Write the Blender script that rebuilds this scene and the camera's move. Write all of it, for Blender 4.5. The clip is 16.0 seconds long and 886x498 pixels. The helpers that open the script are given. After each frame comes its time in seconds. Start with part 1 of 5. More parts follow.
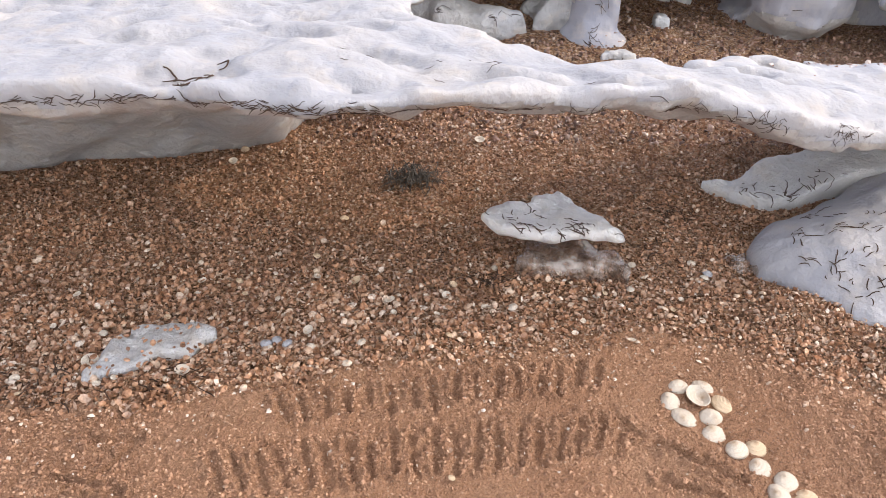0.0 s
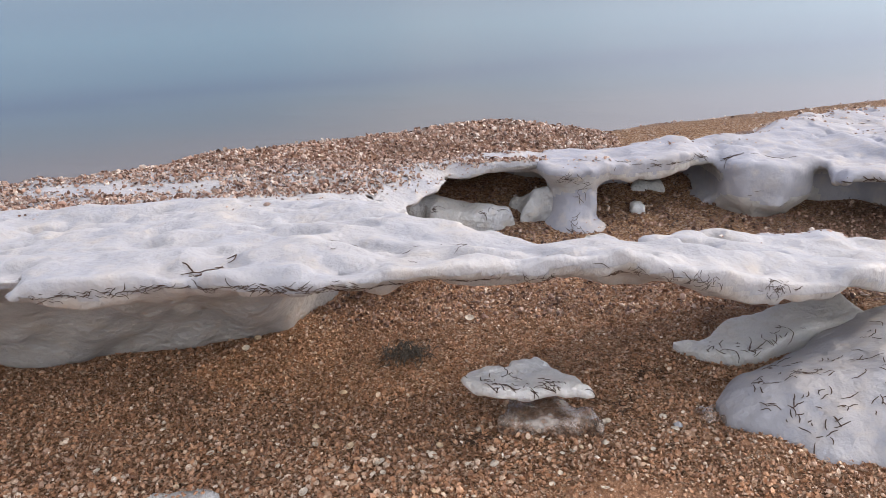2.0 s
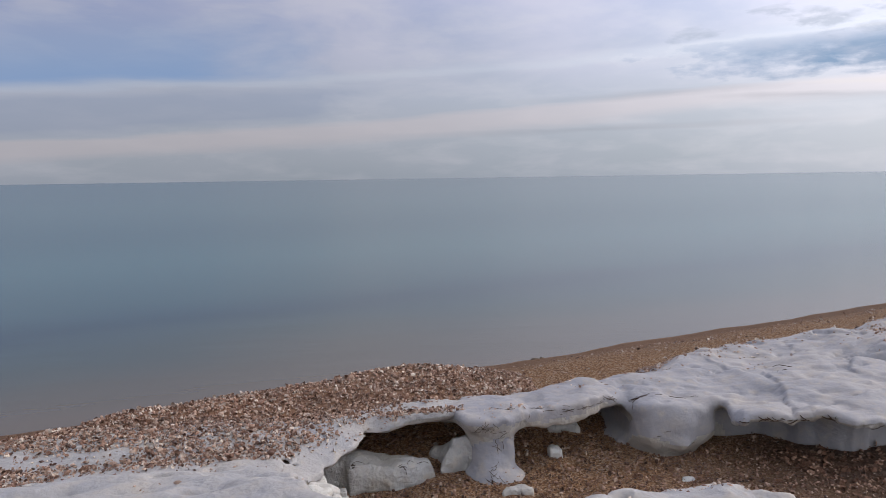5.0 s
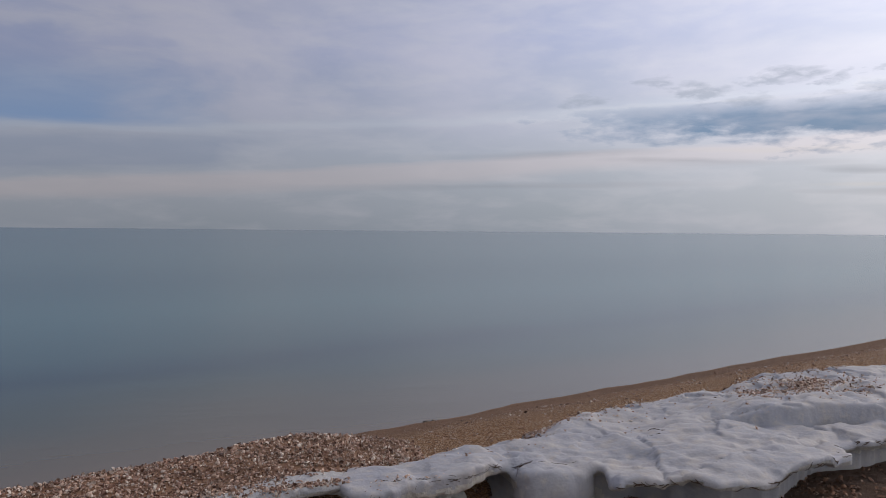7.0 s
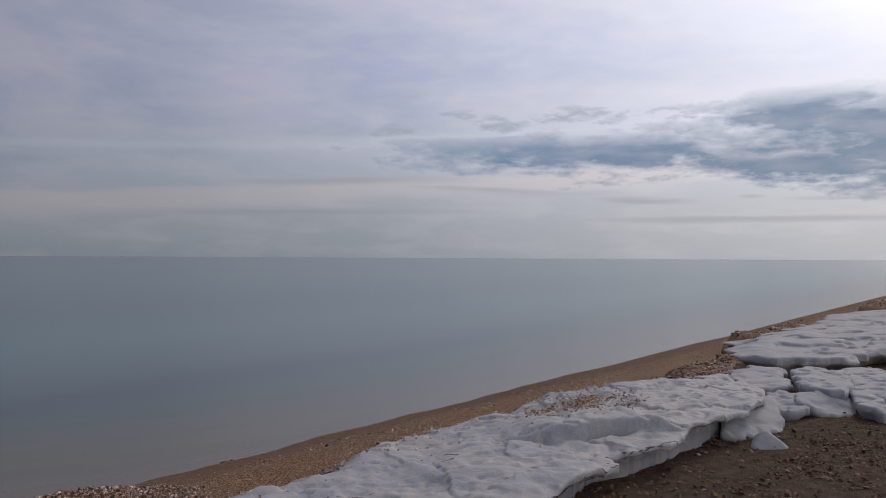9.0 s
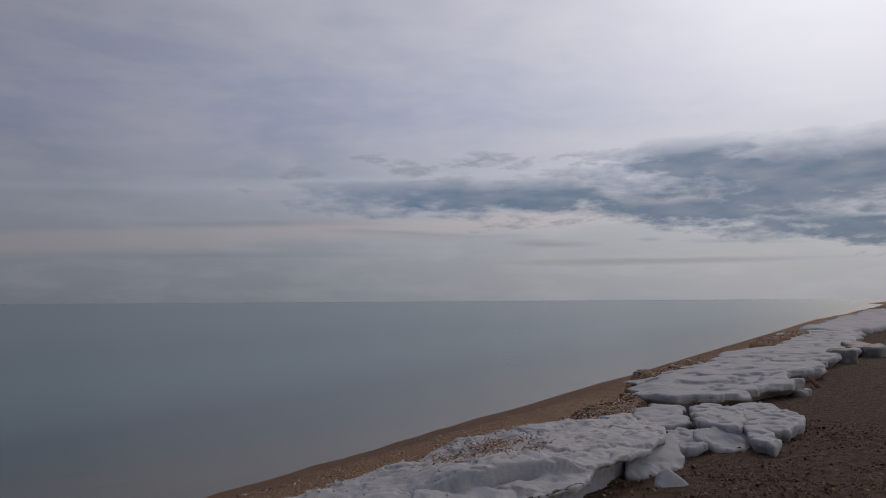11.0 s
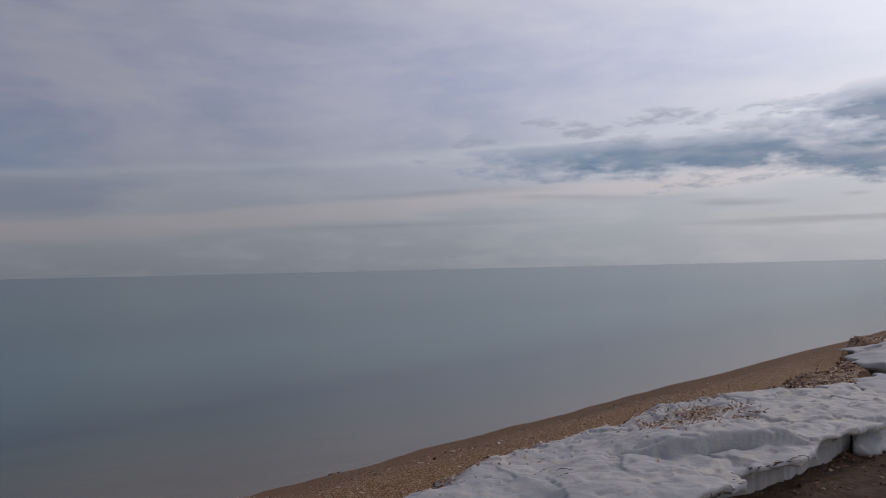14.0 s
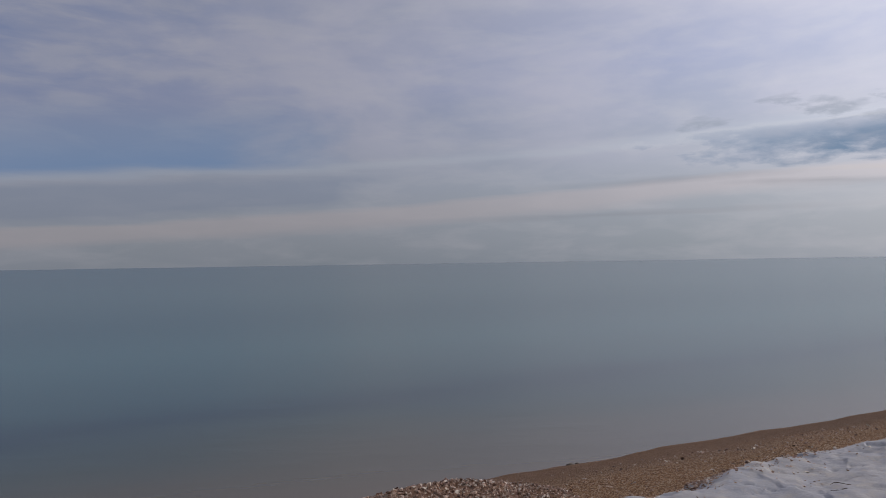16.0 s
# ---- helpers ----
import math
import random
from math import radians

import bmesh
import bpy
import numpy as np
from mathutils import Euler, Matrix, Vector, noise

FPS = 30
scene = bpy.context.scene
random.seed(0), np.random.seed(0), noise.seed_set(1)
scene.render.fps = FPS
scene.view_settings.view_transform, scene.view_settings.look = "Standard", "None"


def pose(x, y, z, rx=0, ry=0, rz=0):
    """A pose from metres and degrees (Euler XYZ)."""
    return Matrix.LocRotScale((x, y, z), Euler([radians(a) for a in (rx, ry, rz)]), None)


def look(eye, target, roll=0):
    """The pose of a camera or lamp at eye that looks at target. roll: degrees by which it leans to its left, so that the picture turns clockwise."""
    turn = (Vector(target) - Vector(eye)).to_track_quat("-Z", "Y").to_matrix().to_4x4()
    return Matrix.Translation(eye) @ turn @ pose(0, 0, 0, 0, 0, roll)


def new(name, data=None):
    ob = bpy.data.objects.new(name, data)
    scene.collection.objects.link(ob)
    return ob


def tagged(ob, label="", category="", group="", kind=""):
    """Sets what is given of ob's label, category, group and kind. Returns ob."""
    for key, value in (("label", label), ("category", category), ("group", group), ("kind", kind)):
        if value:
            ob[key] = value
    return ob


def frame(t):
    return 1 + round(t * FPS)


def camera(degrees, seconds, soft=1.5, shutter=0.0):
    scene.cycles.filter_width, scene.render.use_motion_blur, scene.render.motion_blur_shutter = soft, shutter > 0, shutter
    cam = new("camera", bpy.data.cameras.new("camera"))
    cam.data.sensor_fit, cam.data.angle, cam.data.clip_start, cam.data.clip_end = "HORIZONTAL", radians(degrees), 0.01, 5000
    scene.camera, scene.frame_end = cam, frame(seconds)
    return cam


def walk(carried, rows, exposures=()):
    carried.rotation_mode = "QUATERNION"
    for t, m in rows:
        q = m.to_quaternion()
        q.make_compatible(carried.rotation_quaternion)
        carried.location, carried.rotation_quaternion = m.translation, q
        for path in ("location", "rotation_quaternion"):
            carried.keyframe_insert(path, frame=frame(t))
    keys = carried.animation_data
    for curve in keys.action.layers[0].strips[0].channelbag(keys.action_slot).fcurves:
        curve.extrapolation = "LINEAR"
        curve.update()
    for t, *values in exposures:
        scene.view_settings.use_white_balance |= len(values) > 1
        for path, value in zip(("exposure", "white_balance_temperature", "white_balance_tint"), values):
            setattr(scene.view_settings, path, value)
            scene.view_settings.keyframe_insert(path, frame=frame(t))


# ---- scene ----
cam = camera(64.0, 16.0, soft=0.75)
PATH = [
    (0, (-0.069, 0.051, 0.831), (0.039, 1.617, -0.41), 3.9),
    (0.5, (-0.037, -0.017, 0.84), (0.016, 1.657, -0.254), 2.4),
    (1, (0.002, -0.062, 0.843), (0.032, 1.671, -0.155), -0.0),
    (1.5, (0.005, -0.092, 0.851), (0.033, 1.692, -0.054), -0.1),
    (2, (0.016, -0.119, 0.871), (0.043, 1.728, 0.106), -0.8),
    (2.5, (0.021, -0.125, 0.889), (0.076, 1.753, 0.204), -0.5),
    (3, (0.027, -0.128, 0.921), (0.108, 1.778, 0.319), -0.1),
    (3.5, (0.031, -0.133, 0.951), (0.151, 1.795, 0.434), -0.3),
    (4, (0.04, -0.14, 0.99), (0.207, 1.81, 0.575), -0.3),
    (4.2, (0.042, -0.142, 1.003), (0.225, 1.815, 0.636), -0.3),
    (6.3, (0.069, -0.207, 1.094), (0.433, 1.758, 1.024), -0.5),
    (6.5, (0.068, -0.199, 1.101), (0.459, 1.761, 1.032), -0.0),
    (7, (0.08, -0.216, 1.117), (0.605, 1.713, 1.066), 0.5),
    (7.5, (0.084, -0.242, 1.126), (0.78, 1.633, 1.101), 1.0),
    (8, (0.104, -0.243, 1.135), (0.912, 1.586, 1.11), 0.9),
    (8.5, (0.118, -0.256, 1.142), (1.035, 1.521, 1.137), 0.8),
    (9, (0.135, -0.272, 1.156), (1.144, 1.455, 1.181), 0.3),
    (9.5, (0.211, -0.238, 1.147), (1.313, 1.427, 1.268), 0.4),
    (10, (0.22, -0.244, 1.146), (1.388, 1.372, 1.306), 0.3),
    (10.2, (0.223, -0.223, 1.147), (1.416, 1.374, 1.304), 0.4),
    (12.3, (0.111, -0.311, 1.181), (1.314, 1.281, 1.317), -1.2),
    (12.5, (0.109, -0.287, 1.172), (1.276, 1.332, 1.302), -1.1),
    (13, (0.119, -0.238, 1.159), (1.173, 1.458, 1.266), -1.3),
    (13.5, (0.097, -0.222, 1.157), (1.024, 1.549, 1.222), -1.5),
    (14, (0.069, -0.177, 1.154), (0.864, 1.657, 1.211), -1.3),
    (14.5, (0.028, -0.164, 1.161), (0.657, 1.734, 1.211), -1.1),
    (15, (-0.013, -0.158, 1.165), (0.464, 1.784, 1.215), -0.5),
    (15.5, (-0.04, -0.147, 1.16), (0.309, 1.822, 1.204), -0.4),
    (16, (-0.072, -0.143, 1.162), (0.135, 1.846, 1.202), -0.9),
]
EXPOSURES = [(0.0, 0.18), (1.0, 0.04), (2.0, -0.12), (4.0, -0.72), (6.5, -1.17), (7.5, -1.43), (9.0, -1.56), (10.0, -2.03), (12.5, -2.01), (13.5, -1.78), (14.5, -1.62), (16.0, -1.50)]
walk(cam, [(t, look(eye, target, roll)) for t, eye, target, roll in PATH], EXPOSURES)

# ---------------------------------------------------------------- light
SUN_AZ, SUN_EL = 70.0, 32.0          # degrees: from the sea's direction (+y) towards +x, and above the horizon
SUN_DIR = Vector((math.sin(radians(SUN_AZ)) * math.cos(radians(SUN_EL)), math.cos(radians(SUN_AZ)) * math.cos(radians(SUN_EL)), math.sin(radians(SUN_EL))))

sun_data = bpy.data.lights.new("sun", "SUN")
sun_data.energy, sun_data.angle, sun_data.color = 1.95, radians(4), (1.0, 0.80, 0.56)
sun = new("sun", sun_data)
sun.matrix_world = look(SUN_DIR * 50, (0, 0, 0))


class Nodes:
    """A small helper to write node trees in plain lines."""

    def __init__(self, tree):
        self.tree = tree
        tree.nodes.clear()

    def add(self, kind, **values):
        n = self.tree.nodes.new(kind)
        for key, value in values.items():
            n.inputs[key.replace("_", " ")].default_value = value
        return n

    def attribute(self, name):
        n = self.tree.nodes.new("ShaderNodeAttribute")
        n.attribute_name = name
        return n.outputs["Fac"]

    def link(self, a, b):
        self.tree.links.new(a, b)

    def math(self, op, a, b=None, c=None, clamp=False):
        n = self.tree.nodes.new("ShaderNodeMath")
        n.operation, n.use_clamp = op, clamp
        for i, v in enumerate((a, b, c)):
            if v is None:
                continue
            if isinstance(v, (int, float)):
                n.inputs[i].default_value = v
            else:
                self.link(v, n.inputs[i])
        return n.outputs[0]

    def mix(self, fac, a, b, blend="MIX"):
        n = self.tree.nodes.new("ShaderNodeMix")
        n.data_type, n.blend_type = "RGBA", blend
        for sock, v in ((n.inputs[0], fac), (n.inputs[6], a), (n.inputs[7], b)):
            if isinstance(v, (int, float)):
                sock.default_value = v
            elif isinstance(v, tuple):
                sock.default_value = (*v, 1.0)
            else:
                self.link(v, sock)
        return n.outputs[2]

    def ramp(self, fac, stops):
        n = self.tree.nodes.new("ShaderNodeValToRGB")
        els = n.color_ramp.elements
        while len(els) < len(stops):
            els.new(0.5)
        for e, (p, c) in zip(els, stops):
            e.position = p
            e.color = (*c, 1.0) if isinstance(c, tuple) else (c, c, c, 1.0)
        self.link(fac, n.inputs[0])
        return n.outputs[0]

    def noise(self, vec, scale, detail=4.0, rough=0.5, distort=0.0):
        n = self.add("ShaderNodeTexNoise", Scale=scale, Detail=detail, Roughness=rough, Distortion=distort)
        if vec is not None:
            self.link(vec, n.inputs["Vector"])
        return n.outputs[0]

    def mapped(self, vec, scale=(1, 1, 1), loc=(0, 0, 0), rot=(0, 0, 0)):
        n = self.tree.nodes.new("ShaderNodeMapping")
        n.inputs["Scale"].default_value, n.inputs["Location"].default_value, n.inputs["Rotation"].default_value = scale, loc, rot
        self.link(vec, n.inputs["Vector"])
        return n.outputs[0]


SKY_BASE, SKY_GLOW = 1.17, 1.75      # the veil's own brightness, and the sun's share in it


def build_world():
    world = bpy.data.worlds.new("sky")
    world.use_nodes = True
    scene.world = world
    k = Nodes(world.node_tree)
    sky = k.add("ShaderNodeTexSky")
    sky.sky_type, sky.sun_disc, sky.sun_elevation, sky.sun_rotation, sky.dust_density = "NISHITA", False, radians(SUN_EL), radians(SUN_AZ), 1.5
    gen = k.add("ShaderNodeTexCoord").outputs["Generated"]
    sep = k.add("ShaderNodeSeparateXYZ")
    k.link(gen, sep.inputs[0])
    x, y, z = sep.outputs
    az = k.math("ARCTAN2", x, y)
    el = k.math("ARCSINE", z)
    com = k.add("ShaderNodeCombineXYZ")
    k.link(az, com.inputs[0])
    k.link(el, com.inputs[1])
    deck = com.outputs[0]
    streak = k.noise(k.mapped(deck, (2.6, 26.0, 1), (0.4, 5.2, 0)), 1.0, 5.0, 0.55, 0.2)
    soft = k.noise(k.mapped(deck, (4.0, 10.0, 1), (3.1, 1.7, 0), (0, 0, -0.25)), 1.0, 5.0, 0.55, 0.3)
    wisp = k.noise(k.mapped(deck, (9.0, 34.0, 1), (1.1, 0.7, 0), (0, 0, -0.1)), 1.0, 5.0, 0.55, 0.25)
    puff = k.noise(k.mapped(deck, (13.0, 42.0, 1), (7.3, 2.2, 0)), 1.0, 6.0, 0.55, 0.1)
    cell = k.noise(k.mapped(deck, (17.0, 62.0, 1), (2.2, 9.1, 0)), 1.0, 5.0, 0.5, 0.1)

    fray = k.noise(k.mapped(deck, (30.0, 80.0, 1), (4.2, 3.1, 0)), 1.0, 4.0, 0.6, 0.0)
    az_torn = k.math("ADD", az, k.math("ADD", k.math("MULTIPLY", k.math("SUBTRACT", cell, 0.5), 0.20), k.math("MULTIPLY", k.math("SUBTRACT", fray, 0.5), 0.07)))
    el_torn = k.math("ADD", el, k.math("ADD", k.math("MULTIPLY", k.math("SUBTRACT", puff, 0.5), 0.050), k.math("MULTIPLY", k.math("SUBTRACT", fray, 0.5), 0.016)))

    el_soft = k.math("ADD", el, k.math("MULTIPLY", k.math("SUBTRACT", streak, 0.5), 0.02))

    def clumps(items, az_torn=az_torn, el_torn=el_torn):
        """1 in the middle of each cloud and 0 at its rim: direction, height, half width, half depth, slope."""
        best = None
        for a0, e0, ra, re, slope in items:
            da = k.math("SUBTRACT", az_torn, a0)
            u = k.math("DIVIDE", da, ra)
            v = k.math("DIVIDE", k.math("SUBTRACT", k.math("SUBTRACT", el_torn, e0), k.math("MULTIPLY", da, slope)), re)
            one = k.math("SUBTRACT", 1.0, k.math("SQRT", k.math("ADD", k.math("MULTIPLY", u, u), k.math("MULTIPLY", v, v))))
            best = one if best is None else k.math("MAXIMUM", best, one)
        return best

    def torn(field, noisy, amount, lo, hi):
        return k.ramp(k.math("ADD", field, k.math("MULTIPLY", k.math("SUBTRACT", noisy, 0.5), amount)), [(lo, 0.0), (hi, 1.0)])

    # heights along the long streaks, which climb a little towards the sun's side
    lift = k.math("ADD", k.math("SUBTRACT", el, k.math("MULTIPLY", az, 0.06)), k.math("MULTIPLY", k.math("SUBTRACT", streak, 0.5), 0.030))
    turn = k.math("ADD", k.math("ADD", az, 1.0), k.math("MULTIPLY", k.math("SUBTRACT", soft, 0.5), 0.5))
    # thin high cloud, greyer towards the horizon
    veil = k.ramp(lift, [(0.0, (0.545, 0.61, 0.71)), (0.05, (0.585, 0.64, 0.75)), (0.11, (0.63, 0.68, 0.82)), (0.24, (0.56, 0.62, 0.89)), (0.42, (0.66, 0.68, 0.84)), (0.62, (0.62, 0.62, 0.70)), (0.95, (0.50, 0.51, 0.57))])
    high = k.ramp(el, [(0.10, 0.15), (0.20, 1.0)])
    veil = k.mix(k.math("MULTIPLY", k.math("MULTIPLY", k.ramp(soft, [(0.38, 0.0), (0.62, 1.0)]), 0.75), high), veil, (0.82, 0.82, 0.99))
    veil = k.mix(k.math("MULTIPLY", k.ramp(wisp, [(0.46, 0.0), (0.70, 1.0)]), 0.35), veil, (0.88, 0.88, 0.98))
    # a gap of open blue above a long grey streak with a bright upper rim
    gap = k.math("MULTIPLY", k.ramp(turn, [(0.72, 1.0), (1.06, 0.0)]), k.ramp(lift, [(0.130, 0.0), (0.146, 1.0), (0.18, 0.75), (0.235, 0.0)]))
    veil = k.mix(k.math("MULTIPLY", gap, 0.80), veil, (0.33, 0.53, 0.92))
    upper = k.math("MULTIPLY", k.ramp(turn, [(0.6, 1.0), (1.15, 0.0)]), k.ramp(lift, [(0.18, 0.0), (0.28, 1.0), (0.6, 0.6), (0.9, 0.0)]))
    veil = k.mix(k.math("MULTIPLY", k.math("MULTIPLY", upper, 0.85), k.ramp(wisp, [(0.35, 1.0), (0.6, 0.3)])), veil, (0.40, 0.50, 0.84))
    grey = k.math("MULTIPLY", k.ramp(turn, [(0.95, 1.0), (1.35, 0.12)]), k.ramp(lift, [(0.080, 0.0), (0.094, 1.0), (0.120, 1.0), (0.131, 0.0)]))
    veil = k.mix(k.math("MULTIPLY", grey, 0.55), veil, (0.43, 0.51, 0.71))
    rim = k.math("MULTIPLY", k.ramp(turn, [(1.0, 1.0), (1.3, 0.0)]), k.ramp(lift, [(0.128, 0.0), (0.135, 1.0), (0.146, 0.0)]))
    veil = k.mix(k.math("MULTIPLY", rim, 0.5), veil, (0.80, 0.86, 1.0))
    pale = k.math("MULTIPLY", k.ramp(turn, [(1.15, 1.0), (1.5, 0.4)]), k.ramp(lift, [(0.046, 0.0), (0.060, 1.0), (0.075, 1.0), (0.082, 0.0)]))
    veil = k.mix(k.math("MULTIPLY", pale, 0.60), veil, (0.86, 0.79, 0.85))
    # brightness towards the veiled sun
    dot = k.add("ShaderNodeVectorMath")
    dot.operation = "DOT_PRODUCT"
    k.link(gen, dot.inputs[0])
    dot.inputs[1].default_value = SUN_DIR
    near = k.math("MAXIMUM", dot.outputs["Value"], 0.0)
    glow = k.math("ADD", k.math("MULTIPLY", k.math("POWER", near, 3.0), 1.35), k.math("MULTIPLY", k.math("POWER", near, 24.0), 1.1))
    # unseen cloud over the land, opposite the sun, added bright to fill shaded faces
    land = k.math("MULTIPLY", k.math("MAXIMUM", k.math("SUBTRACT", 0.0, y), 0.0), 2.0)
    base = k.math("MULTIPLY", k.math("ADD", k.math("MULTIPLY", glow, SKY_GLOW), SKY_BASE), k.math("ADD", 1.0, land))
    veil = k.mix(k.math("MULTIPLY", k.math("MAXIMUM", k.math("SUBTRACT", 0.0, y), 0.0), 1.6, clamp=True), veil, (0.72, 0.715, 0.735))
    com2 = k.add("ShaderNodeCombineXYZ")
    for i in range(3):
        k.link(base, com2.inputs[i])
    veil = k.mix(k.math("MULTIPLY", k.math("POWER", near, 6.0), 0.9, clamp=True), veil, (0.83, 0.82, 0.86))
    colour = k.mix(1.0, veil, com2.outputs[0], "MULTIPLY")
    # thin bars and a few bright slits under the bank
    bars_low = torn(clumps([(0.60, 0.094, 0.17, 0.007, -0.03), (0.80, 0.080, 0.09, 0.006, -0.02), (0.94, 0.083, 0.03, 0.005, 0.0), (1.05, 0.076, 0.10, 0.006, -0.05), (0.42, 0.105, 0.20, 0.008, 0.02), (0.30, 0.062, 0.30, 0.006, 0.01), (0.95, 0.052, 0.25, 0.005, -0.01)], az, el_soft), wisp, 1.6, 0.0, 0.8)
    colour = k.mix(k.math("MULTIPLY", bars_low, 0.35), colour, (0.74, 0.78, 0.92))
    slits = torn(clumps([(0.82, 0.062, 0.09, 0.004, 0.0), (1.08, 0.058, 0.14, 0.007, -0.03), (0.70, 0.108, 0.16, 0.005, -0.02), (1.12, 0.040, 0.10, 0.004, 0.0)], az, el_soft), wisp, 0.8, 0.0, 0.7)
    colour = k.mix(k.math("MULTIPLY", slits, 0.22), colour, (1.9, 1.75, 1.62))
    # a ragged bank of blue-grey cloud below the sun, with small puffs before it
    bank = clumps([(1.14, 0.150, 0.32, 0.060, -0.02), (0.99, 0.180, 0.13, 0.034, 0.0), (1.22, 0.160, 0.22, 0.042, 0.0), (0.72, 0.142, 0.30, 0.026, -0.03), (0.82, 0.142, 0.16, 0.026, -0.06), (1.02, 0.114, 0.24, 0.026, -0.10), (1.20, 0.085, 0.14, 0.022, -0.15)])
    puffs = torn(clumps([(0.555, 0.196, 0.030, 0.011, 0.0), (0.62, 0.187, 0.045, 0.010, -0.04), (0.71, 0.198, 0.045, 0.012, 0.0), (0.77, 0.190, 0.028, 0.009, 0.0), (0.82, 0.172, 0.06, 0.014, 0.0), (0.66, 0.168, 0.05, 0.010, 0.0), (0.46, 0.178, 0.035, 0.009, 0.0), (0.86, 0.196, 0.04, 0.010, 0.0)]), fray, 1.6, 0.0, 0.9)
    colour = k.mix(k.math("MULTIPLY", puffs, 0.6), colour, (0.95, 1.06, 1.30))
    edge = k.math("ADD", k.math("MULTIPLY", k.math("SUBTRACT", puff, 0.5), 1.3), k.math("MULTIPLY", k.math("SUBTRACT", fray, 0.5), 0.6))
    dense = k.math("ADD", bank, edge)
    silver = k.math("MULTIPLY", k.ramp(k.math("ADD", dense, 0.5), [(0.32, 0.0), (0.46, 1.0), (0.56, 0.0)]), k.ramp(el, [(0.13, 0.0), (0.19, 1.0)]))
    colour = k.mix(k.math("MULTIPLY", silver, 0.22), colour, (2.6, 2.5, 2.5))
    body_blue = k.mix(k.ramp(k.math("ADD", cell, k.math("MULTIPLY", k.math("SUBTRACT", el, 0.14), 1.2)), [(0.36, 0.0), (0.66, 1.0)]), (0.48, 0.73, 1.12), (0.86, 1.01, 1.34))
    colour = k.mix(k.math("MULTIPLY", k.ramp(k.math("ADD", dense, 0.2), [(0.08, 0.0), (0.80, 1.0)]), 0.95), colour, body_blue)
    # haze over the horizon
    colour = k.mix(1.0, colour, k.ramp(el, [(0.0, (0.86, 0.865, 0.875)), (0.05, (0.92, 0.92, 0.92)), (0.11, (1.0, 1.0, 1.0))]), "MULTIPLY")
    murk = k.math("MULTIPLY", k.ramp(lift, [(0.0, 1.0), (0.085, 0.8), (0.12, 0.0)]), k.ramp(az, [(0.2, 0.0), (0.75, 1.0)]))
    colour = k.mix(murk, colour, k.mix(1.0, colour, (0.97, 0.945, 0.925), "MULTIPLY"))
    bg1 = k.add("ShaderNodeBackground", Strength=0.08)
    k.link(sky.outputs[0], bg1.inputs[0])
    bg2 = k.add("ShaderNodeBackground", Strength=1.0)
    k.link(colour, bg2.inputs[0])
    both = k.add("ShaderNodeMixShader")
    both.inputs[0].default_value = 0.9
    k.link(bg1.outputs[0], both.inputs[1])
    k.link(bg2.outputs[0], both.inputs[2])
    out = k.add("ShaderNodeOutputWorld")
    k.link(both.outputs[0], out.inputs[0])


build_world()


# ---------------------------------------------------------------- materials
def material(name, rough=0.6, spec=0.5):
    m = bpy.data.materials.new(name)
    m.use_nodes = True
    k = Nodes(m.node_tree)
    p = k.add("ShaderNodeBsdfPrincipled", Roughness=rough)
    p.inputs["Specular IOR Level"].default_value = spec
    out = k.add("ShaderNodeOutputMaterial")
    k.link(p.outputs[0], out.inputs[0])
    return m, k, p


def bump(k, p, height, strength, distance):
    b = k.add("ShaderNodeBump", Strength=strength, Distance=distance)
    k.link(height, b.inputs["Height"])
    k.link(b.outputs[0], p.inputs["Normal"])


